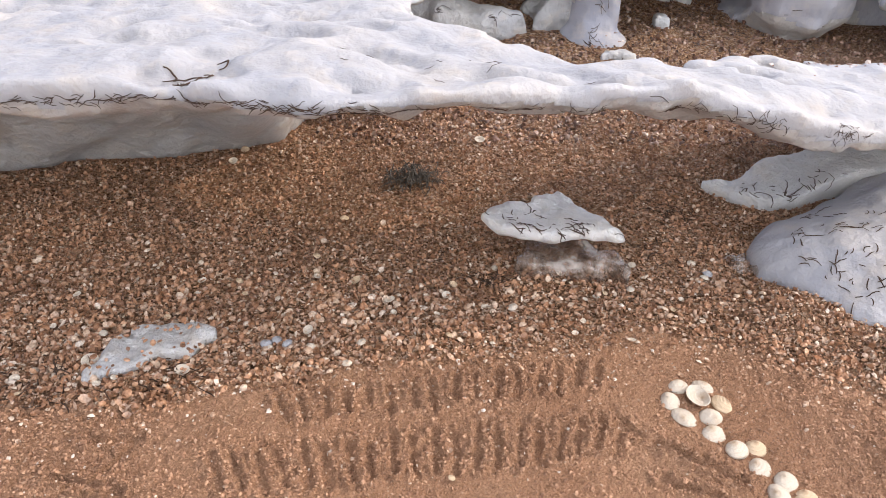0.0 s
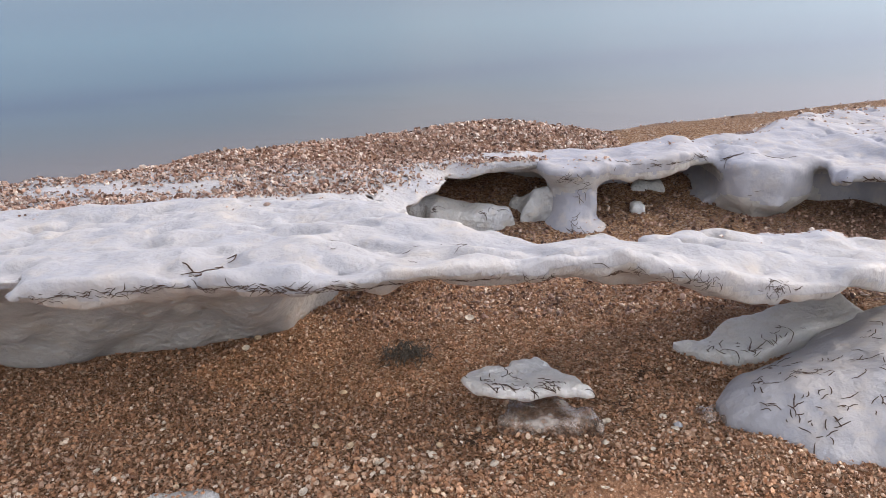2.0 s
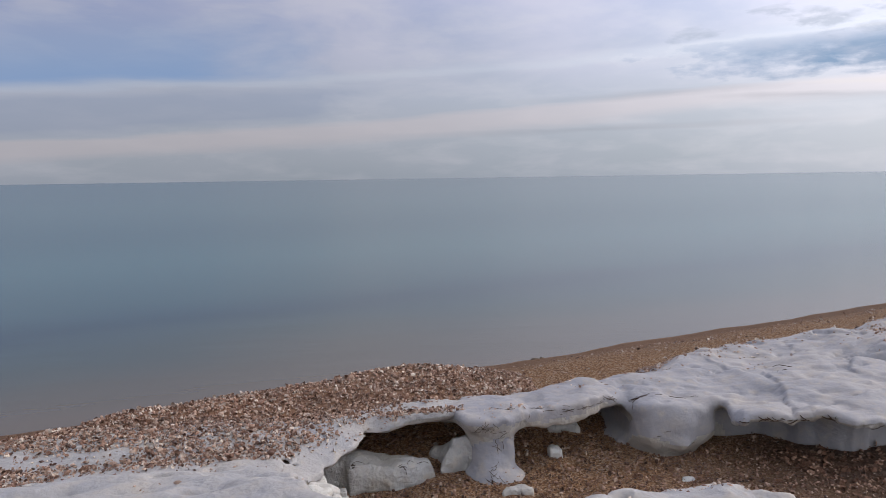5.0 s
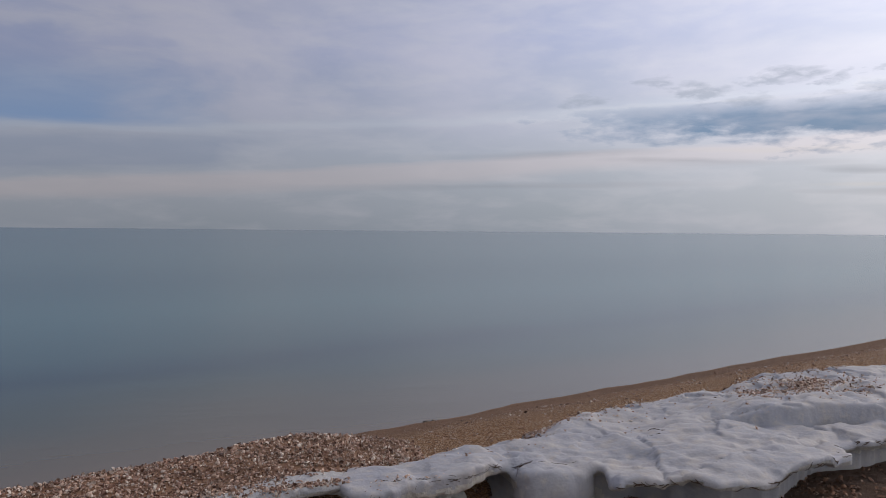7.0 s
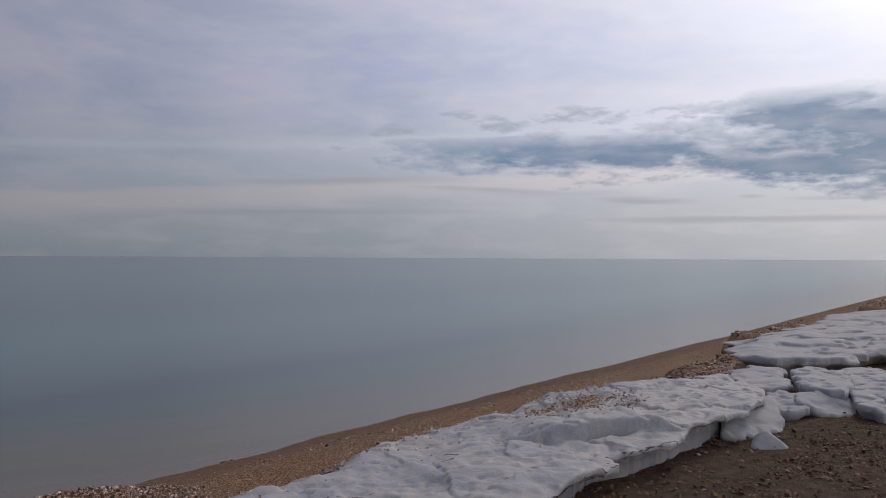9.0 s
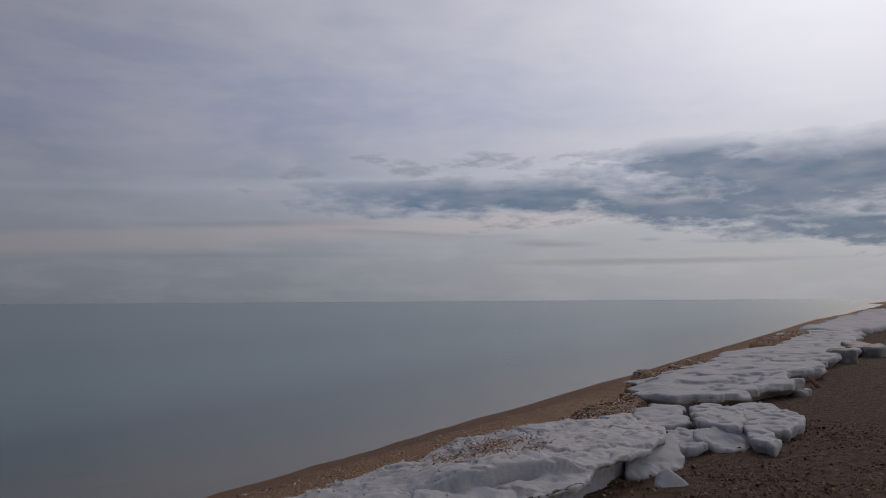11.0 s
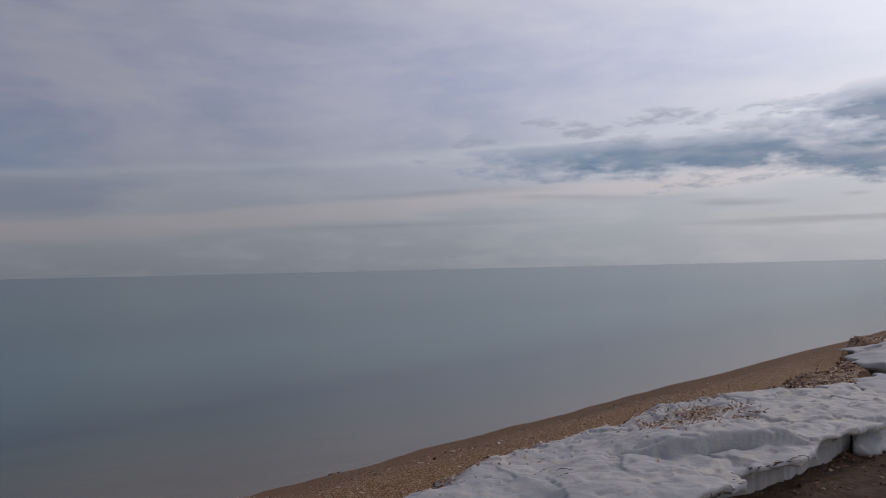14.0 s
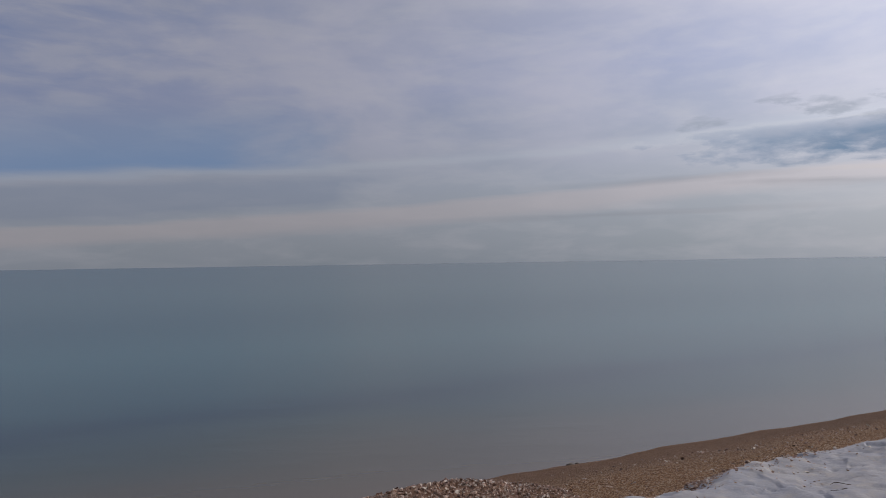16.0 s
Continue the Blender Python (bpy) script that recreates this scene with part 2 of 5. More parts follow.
def sand_material():
    m, k, p = material("sand", 0.8, 0.18)
    pos = k.add("ShaderNodeTexCoord").outputs["Object"]
    grain = k.noise(pos, 900.0, 2.0, 0.6)
    coarse = k.noise(pos, 160.0, 3.0, 0.6)
    clod = k.noise(pos, 330.0, 2.0, 0.6)
    patch = k.noise(pos, 5.0, 5.0, 0.6)
    wide = k.noise(pos, 1.1, 3.0, 0.5)
    damp = k.ramp(patch, [(0.30, (0.385, 0.208, 0.122)), (0.55, (0.46, 0.264, 0.160)), (0.75, (0.52, 0.320, 0.205))])
    damp = k.mix(k.math("MULTIPLY", wide, 0.35), damp, (0.31, 0.18, 0.112))
    speck = k.ramp(grain, [(0.32, (0.45, 0.36, 0.30)), (0.5, (1, 1, 1)), (0.68, (1.35, 1.3, 1.25))])
    fine = k.mix(0.8, damp, speck, "MULTIPLY")
    # crushed shell between the whole ones
    hash1 = k.add("ShaderNodeTexVoronoi", Scale=170.0)
    k.link(pos, hash1.inputs["Vector"])
    sepc = k.add("ShaderNodeSeparateColor")
    k.link(hash1.outputs["Color"], sepc.inputs[0])
    crushed = k.ramp(sepc.outputs[0], [(0.0, (0.15, 0.078, 0.043)), (0.35, (0.34, 0.188, 0.104)), (0.7, (0.46, 0.282, 0.170)), (1.0, (0.60, 0.46, 0.35))])
    crushed = k.mix(0.6, crushed, k.ramp(coarse, [(0.3, 0.45), (0.7, 1.25)]), "MULTIPLY")
    at = k.attribute("shelly")
    wet = k.attribute("wet")
    col = k.mix(at, fine, crushed)
    col = k.mix(k.math("MULTIPLY", wet, 0.97), col, k.mix(k.ramp(k.noise(pos, 14.0, 5.0, 0.65), [(0.35, 0.0), (0.65, 1.0)]), k.mix(coarse, (0.046, 0.027, 0.020), (0.125, 0.074, 0.054)), k.mix(coarse, (0.084, 0.055, 0.045), (0.226, 0.158, 0.128))))
    k.link(col, p.inputs["Base Color"])
    k.link(k.math("ADD", 0.82, k.math("MULTIPLY", wet, 0.12)), p.inputs["Roughness"])
    h = k.math("ADD", k.math("ADD", k.math("MULTIPLY", grain, 0.3), k.math("MULTIPLY", clod, 0.8)), k.math("ADD", k.math("MULTIPLY", coarse, 0.9), k.math("MULTIPLY", hash1.outputs["Distance"], k.math("MULTIPLY", at, 1.5))))
    bump(k, p, h, 1.0, 0.013)
    return m


def shell_material(name, stops, rough=0.38, island=True):
    m, k, p = material(name, rough, 0.5)
    if island:
        r = k.add("ShaderNodeNewGeometry").outputs["Random Per Island"]
    else:
        r = k.add("ShaderNodeObjectInfo").outputs["Random"]
    pos = k.add("ShaderNodeTexCoord").outputs["Object"]
    col = k.ramp(r, stops)
    mott = k.noise(pos, 260.0 if island else 70.0, 3.0, 0.6)
    col = k.mix(0.85, col, k.ramp(mott, [(0.3, (0.62, 0.55, 0.5)), (0.65, (1.12, 1.1, 1.08))]), "MULTIPLY")
    k.link(col, p.inputs["Base Color"])
    # broad darker and lighter stretches
    wide = k.noise(pos, 5.5, 4.0, 0.6)
    col = k.mix(0.85, col, k.ramp(wide, [(0.34, (0.74, 0.69, 0.66)), (0.52, (1.0, 0.97, 0.95)), (0.68, (1.18, 1.12, 1.06))]), "MULTIPLY")
    k.link(col, p.inputs["Base Color"])
    bump(k, p, mott, 0.35, 0.0012)
    return m


def ice_material(name, tint=(0.86, 0.87, 0.90), dirt=0.35, sss=0.7, radius=0.04, bumps=0.7, gloss=(0.28, 0.6)):
    m, k, p = material(name, 0.42, 0.45 if gloss[0] < 0.4 else 0.25)
    pos = k.add("ShaderNodeTexCoord").outputs["Object"]
    big = k.noise(pos, 3.2, 5.0, 0.55)
    mid = k.noise(pos, 19.0, 5.0, 0.6)
    fine = k.noise(pos, 210.0, 3.0, 0.65)
    col = k.mix(k.ramp(big, [(0.36, 0.0), (0.66, 1.0)]), (tint[0] * 0.84, tint[1] * 0.875, tint[2] * 0.94), (tint[0], tint[1], tint[2]))
    stain = k.math("MULTIPLY", k.math("ADD", k.ramp(mid, [(0.52, 0.0), (0.76, 1.0)]), k.math("MULTIPLY", k.ramp(k.noise(pos, 7.0, 4.0, 0.6), [(0.5, 0.0), (0.7, 1.0)]), 0.5)), dirt, clamp=True)
    col = k.mix(stain, col, (0.52, 0.45, 0.37))
    k.link(col, p.inputs["Base Color"])
    p.inputs["Subsurface Weight"].default_value = sss
    p.inputs["Subsurface Radius"].default_value = (1.0, 0.95, 0.85)
    p.inputs["Subsurface Scale"].default_value = radius
    k.link(k.ramp(mid, [(0.35, gloss[0]), (0.7, gloss[1])]), p.inputs["Roughness"])
    pit = k.add("ShaderNodeTexVoronoi", Scale=55.0)
    k.link(pos, pit.inputs["Vector"])
    lump = k.noise(pos, 48.0, 3.0, 0.55)
    h = k.math("ADD", k.math("ADD", k.math("ADD", k.math("MULTIPLY", mid, 3.0), k.math("MULTIPLY", lump, 1.3)), k.math("MULTIPLY", fine, 0.5)), k.math("MULTIPLY", pit.outputs["Distance"], 0.7))
    bump(k, p, h, bumps, 0.010)
    return m


def clear_ice_material(name):
    m, k, p = material(name, 0.22, 0.5)
    pos = k.add("ShaderNodeTexCoord").outputs["Object"]
    n = k.noise(pos, 30.0, 5.0, 0.6)
    k.link(k.ramp(n, [(0.35, (0.66, 0.52, 0.42)), (0.65, (0.84, 0.76, 0.70))]), p.inputs["Base Color"])
    k.link(k.ramp(n, [(0.45, 0.95), (0.75, 0.5)]), p.inputs["Transmission Weight"])
    p.inputs["IOR"].default_value = 1.31
    bump(k, p, n, 0.6, 0.006)
    return m


def water_material():
    m, k, p = material("sea_water", 0.24, 0.9)
    p.inputs["IOR"].default_value = 1.333
    pos = k.add("ShaderNodeTexCoord").outputs["Object"]
    sep = k.add("ShaderNodeSeparateXYZ")
    k.link(pos, sep.inputs[0])
    # metres out from the waterline
    out_m = k.math("SUBTRACT", sep.outputs[1], k.math("MULTIPLY", sep.outputs[0], 0.365))
    wob = k.noise(k.mapped(pos, (0.16, 0.5, 1), (0, 0, 0), (0, 0, 0.34)), 1.0, 4.0, 0.55)
    d = k.math("ADD", k.math("SUBTRACT", out_m, 4.45), k.math("MULTIPLY", k.math("SUBTRACT", wob, 0.5), 2.2))
    t = k.math("DIVIDE", k.math("MAXIMUM", d, 0.0), k.math("ADD", k.math("MAXIMUM", d, 0.0), 9.0))
    col = k.ramp(t, [(0.0, (0.118, 0.098, 0.076)), (0.10, (0.084, 0.082, 0.064)), (0.17, (0.048, 0.068, 0.060)), (0.225, (0.034, 0.064, 0.068)), (0.275, (0.014, 0.042, 0.058)), (0.34, (0.030, 0.078, 0.090)), (0.50, (0.046, 0.118, 0.132)), (0.65, (0.028, 0.090, 0.108)), (0.8, (0.046, 0.112, 0.126)), (1.0, (0.028, 0.086, 0.102))])
    k.link(col, p.inputs["Base Color"])
    swell = k.noise(k.mapped(pos, (0.5, 1.6, 1), (0, 0, 0), (0, 0, 0.34)), 1.2, 4.0, 0.55)
    rip = k.noise(k.mapped(pos, (5.0, 11.0, 1), (0, 0, 0), (0, 0, 0.34)), 1.0, 2.0, 0.5)
    bump(k, p, k.math("ADD", swell, k.math("MULTIPLY", rip, 0.004)), 0.10, 0.05)
    return m


def plain_material(name, dark, light, scale, rough=0.75, rel=0.002):
    m, k, p = material(name, rough, 0.3)
    pos = k.add("ShaderNodeTexCoord").outputs["Object"]
    n = k.noise(pos, scale, 5.0, 0.6)
    k.link(k.ramp(n, [(0.3, dark), (0.7, light)]), p.inputs["Base Color"])
    bump(k, p, n, 0.5, rel)
    return m


SAND = sand_material()
HASH = shell_material("shell_hash", [(0.0, (0.16, 0.080, 0.043)), (0.20, (0.30, 0.162, 0.092)), (0.50, (0.44, 0.252, 0.146)), (0.74, (0.51, 0.325, 0.210)), (0.88, (0.47, 0.350, 0.275)), (0.96, (0.63, 0.50, 0.38)), (1.0, (0.76, 0.69, 0.60))])
PALE = shell_material("bleached_shell", [(0.0, (0.396, 0.249, 0.155)), (0.35, (0.533, 0.387, 0.275)), (0.7, (0.636, 0.533, 0.430)), (1.0, (0.722, 0.679, 0.619))])
SNOW = ice_material("packed_snow_ice", (0.395, 0.388, 0.398), 0.4, 0.75, 0.035, bumps=0.42, gloss=(0.45, 0.75))
SHELF = ice_material("dirty_shelf_ice", (0.34, 0.336, 0.362), 0.45, 0.6, 0.04, bumps=0.22, gloss=(0.55, 0.85))
FLOE = ice_material("far_white_ice", (0.315, 0.315, 0.345), 0.35, 0.6, 0.05, bumps=0.14, gloss=(0.7, 0.9))
ICE = ice_material("grey_melting_ice", (0.61, 0.60, 0.58), 0.4, 0.8, 0.06)
# undersides: dirt stains over a lighter, warmer tint that paints sand-bounced light
DRIP = ice_material("bounce_tinted_underside", (0.45, 0.425, 0.40), 0.55, 0.8, 0.06, bumps=0.5)
# dirty ice whose dark base also paints the blocks' shaded sides
SHADED_GRIME = ice_material("shaded_grimy_ice", (0.15, 0.147, 0.15), 0.5, 0.5, 0.04, bumps=0.3, gloss=(0.5, 0.8))
CLEAR = clear_ice_material("clear_ice")
SLUSH = ice_material("wet_slush", (0.47, 0.46, 0.45), 0.6, 0.6, 0.05)
SOAKED = shell_material("soaked_shell", [(0.0, (0.05, 0.026, 0.018)), (0.5, (0.14, 0.075, 0.050)), (0.85, (0.22, 0.125, 0.085)), (1.0, (0.36, 0.26, 0.20))], 0.8)
WEED = plain_material("dry_seaweed", (0.022, 0.014, 0.010), (0.085, 0.048, 0.031), 120.0)
STONE = plain_material("dark_wet_stone", (0.05, 0.042, 0.035), (0.14, 0.11, 0.09), 40.0, 0.6)
BANK = plain_material("brown_bank", (0.10, 0.058, 0.040), (0.24, 0.150, 0.102), 25.0, 0.85, 0.02)
WATER = water_material()


# ---------------------------------------------------------------- numbers: noise, outlines, skins
RNG = np.random.default_rng(7)
TABLE = RNG.random((32, 32, 32)).astype(np.float32)


def vnoise(x, y, z):
    """Smooth value noise in -1..1 over arrays."""
    xi, yi, zi = np.floor(x).astype(int), np.floor(y).astype(int), np.floor(z).astype(int)
    fx, fy, fz = x - xi, y - yi, z - zi
    fx, fy, fz = (v * v * (3 - 2 * v) for v in (fx, fy, fz))
    total = 0
    for i, wx in ((0, 1 - fx), (1, fx)):
        for j, wy in ((0, 1 - fy), (1, fy)):
            for l, wz in ((0, 1 - fz), (1, fz)):
                total = total + TABLE[(xi + i) & 31, (yi + j) & 31, (zi + l) & 31] * wx * wy * wz
    return total * 2 - 1


def fbm(x, y, z, octaves=3):
    total, amp = 0, 1.0
    for i in range(octaves):
        total = total + amp * vnoise(x * 2 ** i + 11.3 * i, y * 2 ** i + 4.7 * i, z * 2 ** i + 2.9 * i)
        amp *= 0.5
    return total


def smoothstep(a, b, v):
    t = np.clip((v - a) / (b - a), 0, 1)
    return t * t * (3 - 2 * t)


def smax(a, b, r):
    h = np.clip(0.5 + 0.5 * (a - b) / r, 0, 1)
    return b + (a - b) * h + r * h * (1 - h)


def smin(a, b, r):
    return -smax(-a, -b, r)


def outline(poly, x, y):
    """Signed distance to a closed outline in plan, negative inside."""
    best, inside = np.full(x.shape, 1e9), np.zeros(x.shape, bool)
    n = len(poly)
    for i in range(n):
        (ax, ay), (bx, by) = poly[i], poly[(i + 1) % n]
        ex, ey = bx - ax, by - ay
        t = np.clip(((x - ax) * ex + (y - ay) * ey) / (ex * ex + ey * ey), 0, 1)
        best = np.minimum(best, (x - ax - t * ex) ** 2 + (y - ay - t * ey) ** 2)
        if ay != by:
            cross = ((ay > y) != (by > y)) & (x < (bx - ax) * (y - ay) / (by - ay) + ax)
            inside ^= cross
    return np.where(inside, -1.0, 1.0) * np.sqrt(best)


def skin(field, lo, step):
    """A closed surface (surface nets) where a grid of values changes sign; negative is inside. Returns points and quads."""
    f = field.copy()
    for s in (np.s_[0], np.s_[-1], np.s_[:, 0], np.s_[:, -1], np.s_[:, :, 0], np.s_[:, :, -1]):
        f[s] = np.maximum(f[s], 1e-3)
    ins = f < 0
    nx, ny, nz = f.shape
    count = np.zeros((nx - 1, ny - 1, nz - 1), np.int8)
    for i in (0, 1):
        for j in (0, 1):
            for l in (0, 1):
                count += ins[i:nx - 1 + i, j:ny - 1 + j, l:nz - 1 + l]
    cells = np.argwhere((count > 0) & (count < 8))
    index = np.full(count.shape, -1, np.int64)
    index[tuple(cells.T)] = np.arange(len(cells))
    acc, num = np.zeros((len(cells), 3)), np.zeros(len(cells))
    corners = [(i, j, l) for i in (0, 1) for j in (0, 1) for l in (0, 1)]
    for a in corners:
        for axis in range(3):
            if a[axis]:
                continue
            b = list(a)
            b[axis] = 1
            va = f[cells[:, 0] + a[0], cells[:, 1] + a[1], cells[:, 2] + a[2]]
            vb = f[cells[:, 0] + b[0], cells[:, 1] + b[1], cells[:, 2] + b[2]]
            hit = (va < 0) != (vb < 0)
            t = np.where(hit, va / np.where(hit, va - vb, 1), 0)
            p = np.tile(np.array(a, float), (len(cells), 1))
            p[:, axis] += t
            acc[hit] += p[hit]
            num[hit] += 1
    pts = (cells + acc / num[:, None]) * step + np.array(lo)
    quads = []
    for axis in range(3):
        u, v = (axis + 1) % 3, (axis + 2) % 3
        lo_s, hi_s = [slice(None)] * 3, [slice(None)] * 3
        lo_s[axis], hi_s[axis] = slice(0, -1), slice(1, None)
        a, b = ins[tuple(lo_s)], ins[tuple(hi_s)]
        e = np.argwhere(a != b)
        e = e[(e[:, u] > 0) & (e[:, v] > 0)]
        e = e[(e[:, u] < count.shape[u]) & (e[:, v] < count.shape[v])]
        q = []
        for du, dv in ((1, 1), (0, 1), (0, 0), (1, 0)):
            c = e.copy()
            c[:, u] -= du
            c[:, v] -= dv
            q.append(index[tuple(c.T)])
        q = np.stack(q, 1)
        flip = ~a[tuple(e.T)]
        q[flip] = q[flip][:, ::-1]
        quads.append(q)
    return pts, np.concatenate(quads)


def mesh_from(name, pts, faces, mat, smooth=True):
    me = bpy.data.meshes.new(name)
    pts, faces = np.asarray(pts, np.float32), np.asarray(faces, np.int32)
    n = faces.shape[1]
    me.vertices.add(len(pts))
    me.vertices.foreach_set("co", pts.ravel())
    me.loops.add(faces.size)
    me.loops.foreach_set("vertex_index", faces.ravel())
    me.polygons.add(len(faces))
    me.polygons.foreach_set("loop_start", np.arange(0, faces.size, n, dtype=np.int32))
    me.polygons.foreach_set("use_smooth", np.full(len(faces), smooth))
    me.materials.append(mat)
    me.update(calc_edges=True)
    me.validate()
    return me


SURFACES = []          # (points, faces) of all that loose bits may lie on


def remember(pts, faces):
    SURFACES.append((np.asarray(pts), np.asarray(faces)))


def grid(lo, hi, step):
    return np.meshgrid(*[np.arange(a, b + step, step) for a, b in zip(lo, hi)], indexing="ij")


# ---------------------------------------------------------------- the lie of the land
SEA = -0.33


def inland(x, y):
    """Metres in from the waterline."""
    return (4.45 + np.where(x > 0, 0.365, 0.285) * x - y) * 0.94


PROFILE_S = [-4000, -60, -3, 0, 0.5, 1.0, 1.35, 1.7, 2.0, 2.4, 2.75, 3.5, 4.5, 9, 60, 4000]
PROFILE_Z = [-6, -3, -0.75, -0.33, -0.2, -0.04, 0.05, 0.0, -0.09, -0.09, -0.055, 0.0, 0.02, 0.12, 0.2, 0.6]

# two lines of scratched writing, kept as plain upright bars: start, end, height, count
WRITING = [((-0.262, 0.725), (0.255, 0.793), 0.055, 8), ((-0.330, 0.612), (0.262, 0.682), 0.068, 10)]
SCRAPES = [((-0.50, 0.665), (-0.43, 0.672)), ((-0.43, 0.672), (-0.47, 0.60)), ((-0.53, 0.61), (-0.43, 0.585)), ((0.30, 0.665), (0.40, 0.60)), ((0.29, 0.60), (0.36, 0.575)), ((0.245, 0.70), (0.31, 0.655))]


def bars():
    segs, rnd = [], random.Random(3)
    for (ax, ay), (bx, by), h, n in WRITING:
        for i in range(n):
            cx, cy = ax + (bx - ax) * (i + 0.5) / n, ay + (by - ay) * (i + 0.5) / n
            w = (bx - ax) / n * 0.23
            for sgn in (-1, 1):
                lean, cut, up = 0.4 * h * cx / cy, rnd.uniform(0.7, 1.0), rnd.uniform(-0.005, 0.005)
                segs.append(((cx + sgn * w - lean, cy + up - h * cut / 2), (cx + sgn * w + lean, cy + up + h * cut / 2)))
    return segs


GROOVES = bars() + SCRAPES


def seg_dist(x, y, a, b):
    ex, ey = b[0] - a[0], b[1] - a[1]
    t = np.clip(((x - a[0]) * ex + (y - a[1]) * ey) / (ex * ex + ey * ey), 0, 1)
    return np.hypot(x - a[0] - t * ex, y - a[1] - t * ey)


def shelly(x, y):
    """1 on the shell bank, 0 on the bare sand before it and along the water."""
    s = inland(x, y)
    edge = np.interp(x, [-0.65, -0.49, -0.34, -0.17, 0.0, 0.2, 0.4, 0.5, 0.61, 0.72, 1.2], [0.735, 0.75, 0.80, 0.815, 0.845, 0.88, 0.90, 0.88, 0.81, 0.75, 0.6])
    edge = edge + 0.03 * fbm(x * 9, y * 9, 0 * x, 2)
    land = smoothstep(-0.05, 0.03, y - edge)
    far = smoothstep(2.2, 4.5, x)
    land = np.maximum(land, far)
    return land * (0.4 + 0.6 * smoothstep(0.55, 1.15, s + 0.25 * fbm(x * 1.5, y * 1.5, 0 * x + 3, 2)))


def ground_height(x, y):
    s = inland(x, y)
    z = np.interp(s, PROFILE_S, PROFILE_Z)
    near = np.exp(-((x / 9) ** 2 + ((y - 2) / 9) ** 2))
    z = z + near * (0.012 * fbm(x * 2.2, y * 2.2, 0 * x, 3) + 0.004 * fbm(x * 14, y * 14, 0 * x + 9, 2) * shelly(x, y))
    z = z - 0.05 * smoothstep(3.5, 8.0, x) * smoothstep(0.1, 0.7, s) * smoothstep(2.0, 1.5, s)
    # a rim of pushed-up shells and sand at the foot of the right-hand ice
    z = z + 0.03 * np.exp(-(((x - 0.60) / 0.09) ** 2 + ((y - 0.93) / 0.06) ** 2)) + 0.022 * np.exp(-(((x - 0.76) / 0.09) ** 2 + ((y - 0.84) / 0.05) ** 2))
    m = (np.abs(x) < 1.0) & (y > 0.4) & (y < 1.0)
    if m.any():
        xs, ys = x[m], y[m]
        d = np.full(xs.shape, 9.0)
        wob = 0.0045 * fbm(xs * 70, ys * 70, 0 * xs, 2)
        for a, b in GROOVES:
            d = np.minimum(d, seg_dist(xs, ys, a, b))
        d = d + wob
        crumb = fbm(xs * 120, ys * 120, 0 * xs + 5, 2)
        z[m] += -0.0048 * (1 - smoothstep(0.0015, 0.0075, d)) + (0.0034 + 0.0060 * crumb) * np.exp(-((d - 0.0110) / 0.0045) ** 2)
        rough = 0.35 + 1.6 * smoothstep(0.45, 0.62, xs) * smoothstep(0.9, 0.75, ys) + 1.3 * smoothstep(-0.36, -0.5, xs)
        z[m] += 0.0017 * fbm(xs * 95, ys * 95, 0 * xs + 6, 3) + rough * (0.0014 * fbm(xs * 60, ys * 60, 0 * xs + 2, 2) + 0.0024 * fbm(xs * 22, ys * 22, 0 * xs + 7, 2))
    return z


def spread(a, b, step, far_lo, far_hi, n):
    mid = np.arange(a, b + step / 2, step)
    lo = a - np.geomspace(step, a - far_lo, n)[::-1]
    hi = b + np.geomspace(step, far_hi - b, n)
    return np.concatenate([lo, mid, hi])


def build_ground():
    xs = spread(-0.78, 0.86, 0.0028, -4500, 4500, 75)
    ys = np.concatenate([0.5 - np.geomspace(0.003, 4000, 48)[::-1], np.arange(0.5, 0.95, 0.0026), np.arange(0.95, 2.9, 0.015), 2.9 + np.geomspace(0.016, 4500, 75)])
    x, y = np.meshgrid(xs, ys, indexing="ij")
    z = ground_height(x, y)
    nx, ny = x.shape
    idx = np.arange(nx * ny).reshape(nx, ny)
    q = np.stack([idx[:-1, :-1], idx[1:, :-1], idx[1:, 1:], idx[:-1, 1:]], -1).reshape(-1, 4)
    pts = np.stack([x, y, z], -1).reshape(-1, 3)
    me = mesh_from("ground", pts, q, SAND)
    s = inland(x, y)
    near = smoothstep(0.3, 0.5, y) * (y < 1) * smoothstep(1.6, 1.0, np.abs(x))
    for name, v in (("shelly", shelly(x, y)), ("wet", np.clip((0.62 + 0.11 * smoothstep(1.5, 5.0, x)) * (1 - smoothstep(0.5, 1.6, s + 0.15 * fbm(x, y, 0 * x, 2))) + 0.22 * smoothstep(-0.28, -0.5, x + 0.08 * fbm(x * 6, y * 6, 0 * x, 3)) * near + 0.18 * smoothstep(0.42, 0.6, x + 0.08 * fbm(x * 6, y * 6, 0 * x + 4, 3)) * near + 1.0 * smoothstep(2.1, 2.6, s) * smoothstep(0.9, 2.1, x + 0.5 * smoothstep(2.8, 4.0, s) * fbm(x, y, 0 * x + 2, 3)), 0, 1))):
        at = me.attributes.new(name, "FLOAT", "POINT")
        at.data.foreach_set("value", v.ravel().astype(np.float32))
    tagged(new("ground", me), "orange-brown beach sand mixed with crushed shell", "beach", kind="structure")
    keep = (np.abs(pts[q].mean(1)[:, 0]) < 12) & (np.abs(pts[q].mean(1)[:, 1]) < 9)
    remember(pts, q[keep])


